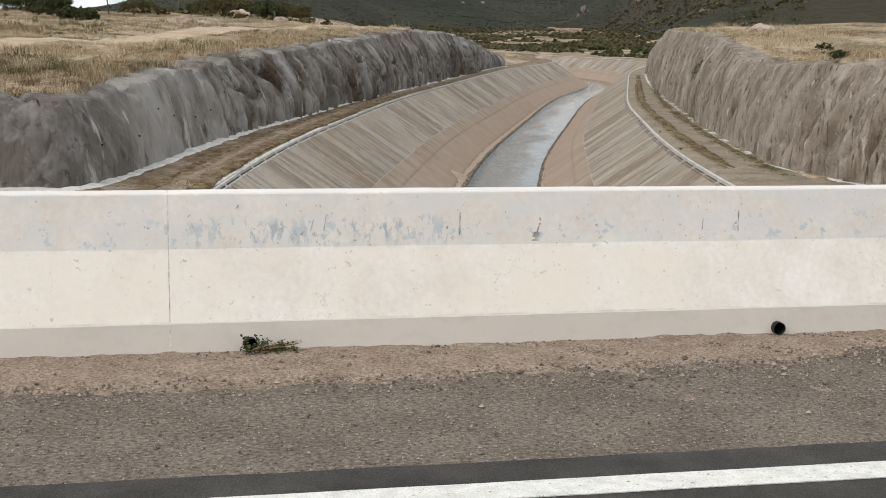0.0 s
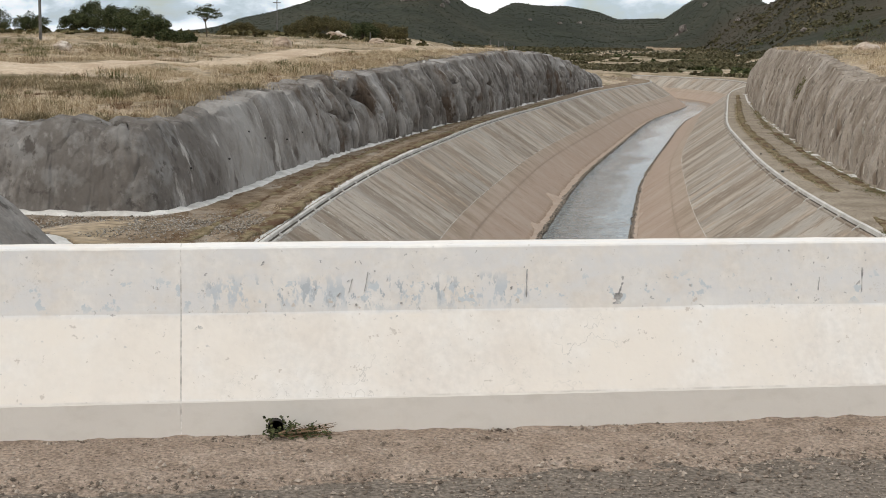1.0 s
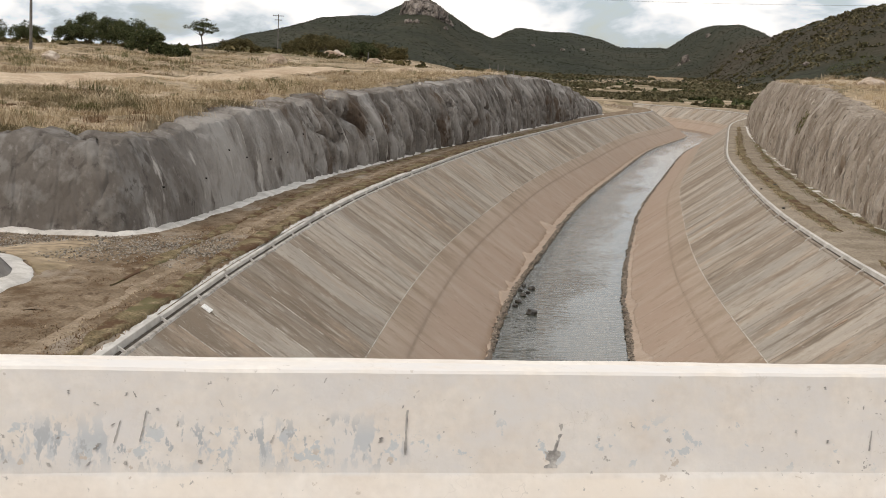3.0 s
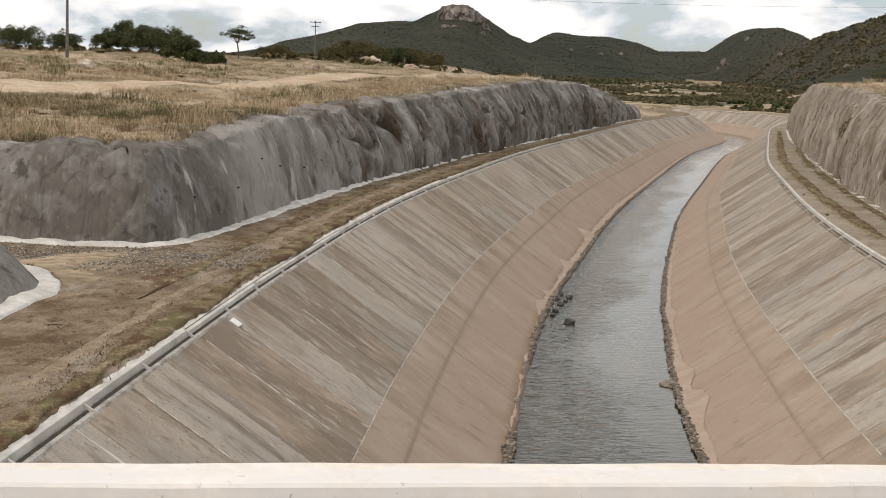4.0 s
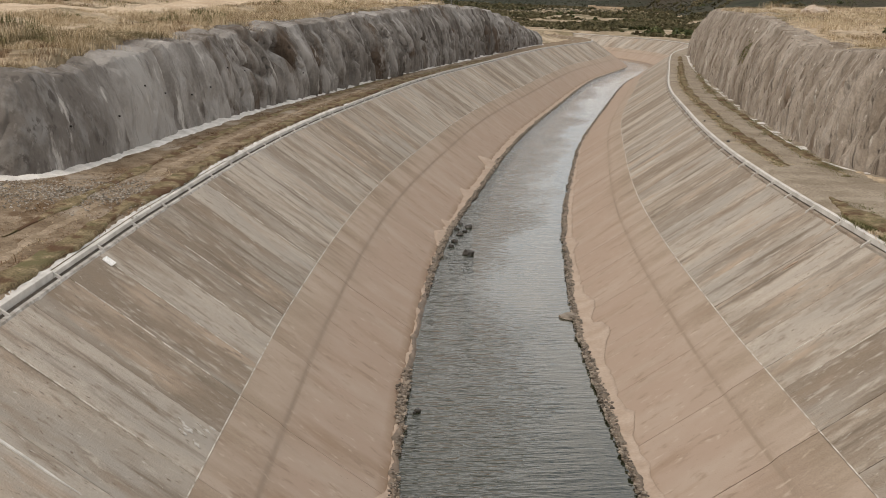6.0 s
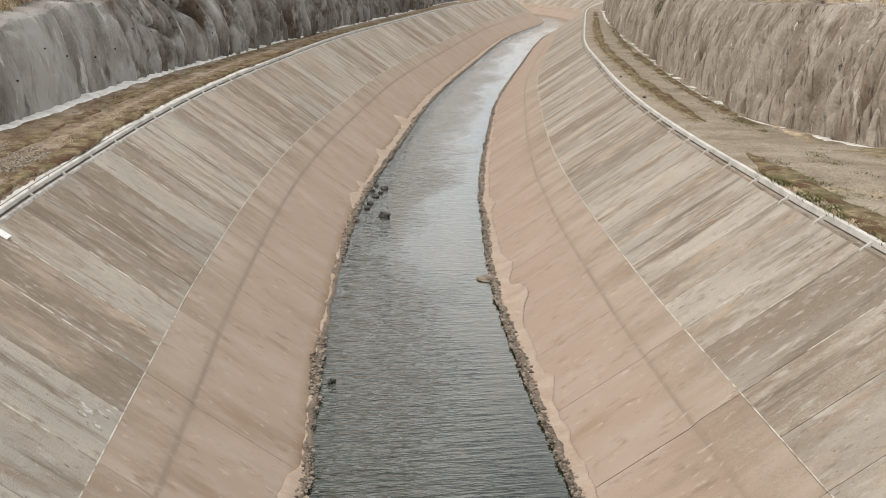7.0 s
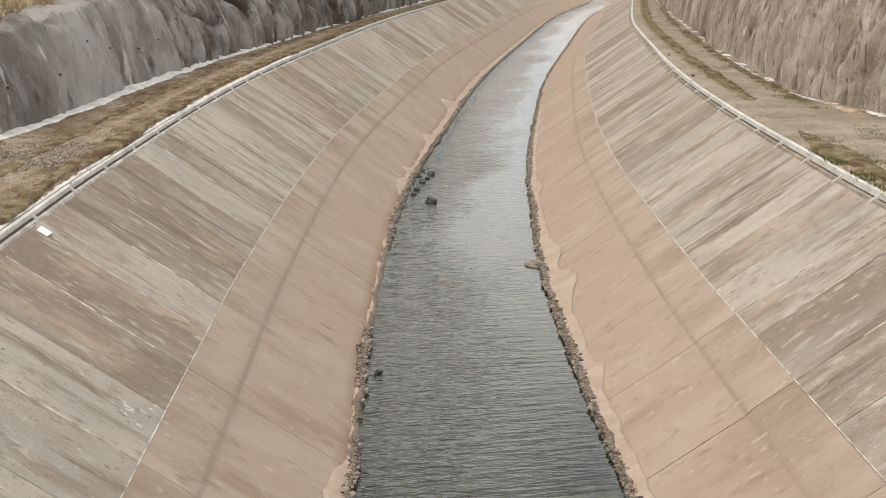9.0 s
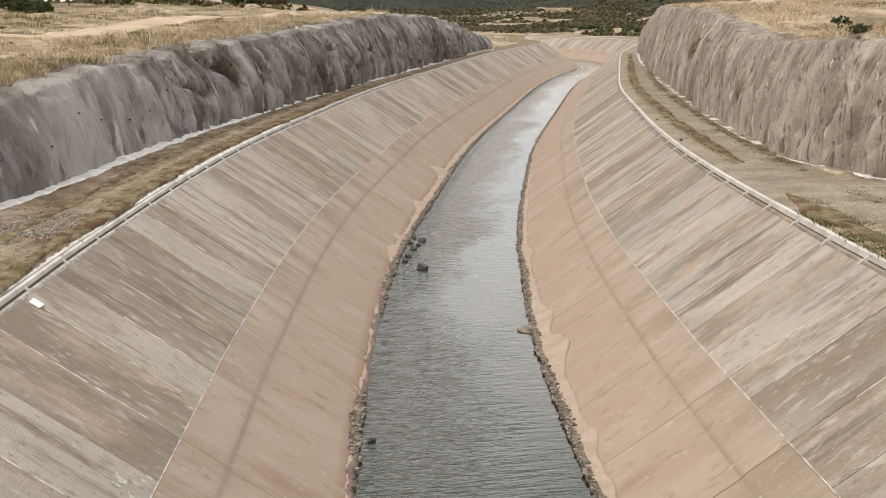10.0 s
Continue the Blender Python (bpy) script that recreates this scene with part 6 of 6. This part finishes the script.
for _i, (_a, _e, _sz, _q) in enumerate(((7.05, 2.38, 9, 1.0), (7.4, 2.36, 10, 1.0), (7.75, 2.35, 9, 1.1), (8.1, 2.25, 8, 1.1), (8.4, 2.15, 6, 1.1), (8.65, 1.95, 4, 1.1), (6.95, 2.55, 5, 1.2), (7.0, 1.95, 4, 0.7), (7.3, 1.98, 3, 0.7), (8.5, 1.75, 3, 0.7),
                                         (12.1, 1.25, 2.5, 0.6), (13.3, 1.1, 2.5, 0.7), (14.1, 1.15, 2.5, 0.8), (18.25, 0.85, 4, 1.5), (18.0, 0.7, 2.2, 1.0), (19.1, 1.9, 3, 0.9), (20.4, 1.3, 2.5, 0.9), (23.0, 0.9, 2, 0.8))):
    _x, _y, _z = hill_point(_a, _e)
    build_rock("rock_outcrop", _x, _y, _z + _sz * 0.15, _sz, "grey cracked rock outcrop on the hillside", M_cliff, 300 + _i, _q, "outcrop", 4, "rock outcrops on the hills")


# ---- power line ----
def build_pole(az, d, top, label, arm=True, radius=0.12):
    x, y = polar(az, d)
    z = drop_to_ground(x, y)
    h = EYE0[2] + math.tan(radians(top)) * d - z
    root = empty("utility_pole", pose(x, y, z, 0, 0, -az))
    bm = bmesh.new()
    bmesh.ops.create_cone(bm, cap_ends=True, segments=10, radius1=radius, radius2=radius * 0.65, depth=h + 0.5, matrix=pose(0, 0, h / 2 - 0.25))
    part("pole", bm, M_pole, root)
    if arm:
        arms = []
        for k, w in ((0.35, 1.3), (1.3, 0.9)):
            bm = bmesh.new()
            add_box(bm, -w, w, -0.07, 0.07, h - k - 0.08, h - k + 0.08, 0.01)
            arms.append(part("crossarm", bm, M_pole, root))
        for q in (-1.2, 0.0, 1.2):
            bm = bmesh.new()
            bmesh.ops.create_cone(bm, cap_ends=True, segments=8, radius1=0.07, radius2=0.04, depth=0.25, matrix=pose(q, 0, h - 0.16))
            part("insulator", bm, M_toe, arms[0], "pale insulator")
    tagged(root, label, "utility pole", group="utility poles")
    return x, y, z + h


build_pole(-8.1, 120, 3.2, "tall grey utility pole on the dry bank", False, 0.15)
build_pole(1.7, 330, 2.08, "grey utility pole with crossarms on the horizon", True, 0.16)


def build_cable(pts, radius, label):
    cu = bpy.data.curves.new("cable", "CURVE")
    cu.dimensions, cu.bevel_depth, cu.bevel_resolution = "3D", radius, 1
    sp = cu.splines.new("POLY")
    sp.points.add(len(pts) - 1)
    for p, c in zip(sp.points, pts):
        p.co = (*c, 1)
    cu.materials.append(M_pole)
    tagged(new("cable", cu), label, "cable")


_p = []
for _i in range(31):
    _t = _i / 30
    _az = 4 + 30 * _t
    _d = 130 + 20 * _t
    _x, _y = polar(_az, _d)
    _p.append((_x, _y, EYE0[2] + math.tan(radians(3.35 - 0.9 * _t * (1 - _t) + 0.25 * _t)) * _d))
build_cable(_p, 0.012, "thin dark overhead cable across the sky")


# ---- small things further off ----
def build_low_wall(az, d, length, height):
    x, y = polar(az, d)
    bm = bmesh.new()
    add_box(bm, -length / 2, length / 2, -1.5, 1.5, -0.5, height, 0.1)
    add_box(bm, -length / 2, -length / 2 + 4, -1.6, 1.6, height - 0.2, height + 0.5, 0.05)
    tagged(part("roadside_wall", bm, M_path, None, m=pose(x, y, drop_to_ground(x, y), 0, 0, -az + 4)), "long low pale masonry wall out on the plain", "wall")


build_low_wall(17.5, 820, 20, 1.3)


def build_fence_post(x, y, h):
    bm = bmesh.new()
    bmesh.ops.create_cone(bm, cap_ends=True, segments=8, radius1=0.07, radius2=0.055, depth=h + 0.3, matrix=pose(0, 0, h / 2 - 0.15, 2, 1))
    tagged(part("fence_post", bm, M_pole, None, m=pose(x, y, drop_to_ground(x, y))), "short weathered wooden fence post in dry grass", "post", group="fence posts on the bank")


for _a, _d, _h in ((10.35, 150, 0.9), (10.7, 152, 1.0), (10.95, 154, 0.9), (11.35, 158, 0.9), (5.35, 150, 1.1), (-2.1, 130, 0.9)):
    build_fence_post(*polar(_a, _d), _h)


def build_weep_hole(ob, s, z, side):
    """A short dark drain pipe that pokes out of the sprayed concrete."""
    x, y = along(s, -1.5 if side > 0 else W + 1.5)
    x2, y2 = along(s, -9.0 if side > 0 else W + 9.0)
    way = Vector((x2 - x, y2 - y, 0)).normalized()
    hit, co, nor, _f = ob.ray_cast(Vector((x, y, z)), way)
    if not hit:
        return
    bm = bmesh.new()
    bmesh.ops.create_cone(bm, cap_ends=True, segments=10, radius1=0.032, radius2=0.032, depth=0.12)
    m = way.to_track_quat("Z", "Y").to_matrix().to_4x4()
    m.translation = co
    part("weep_pipe", bm, M_dark, ob, "dark drain pipe end", m=m)


_r = random.Random(91)
_face = bpy.data.objects["rock_face_left"]
for _i in range(11):
    build_weep_hole(_face, s_at_y(43) + 3.4 * _i + _r.uniform(-0.9, 0.9), ROAD + 1.6 + _r.uniform(-0.5, 0.7), 1)


def build_creeper(x, y, z, size):
    """A dry creeper that hangs on the rock face."""
    r = random.Random(8)
    face = bpy.data.objects["rock_face_right"]
    root = empty("creeper", pose(x, y, z))
    leaves, stalks = bmesh.new(), bmesh.new()
    for _ in range(60):
        px, pz = r.gauss(0, size * 0.5), r.gauss(0, size * 0.55)
        hit, co, nor, _f = face.ray_cast(Vector((x - 3, y + px * 1.2, z + pz)), Vector((1, 0, 0)))
        if not hit or abs(co.x - x) > 3:
            continue
        c = co - Vector((x, y, z)) + nor * 0.06
        leaf_cards(leaves, c, 0.16, 14, 0.05, r)
        e = c + Vector((r.uniform(-0.05, 0.05), r.uniform(-0.3, 0.3), -r.uniform(0.1, 0.5)))
        w = Vector((0, 0.012, 0))
        stalks.faces.new([stalks.verts.new(v) for v in (c - w, c + w, e + w * 0.5, e - w * 0.5)])
    part("foliage", leaves, M_green_weed, root)
    part("stalk", stalks, M_brown_grass, root, "dry brown hanging stalk")
    tagged(root, "dry olive creeper hanging on the rock face", "creeper")


build_creeper(39.7, 85.5, -0.75, 1.0)
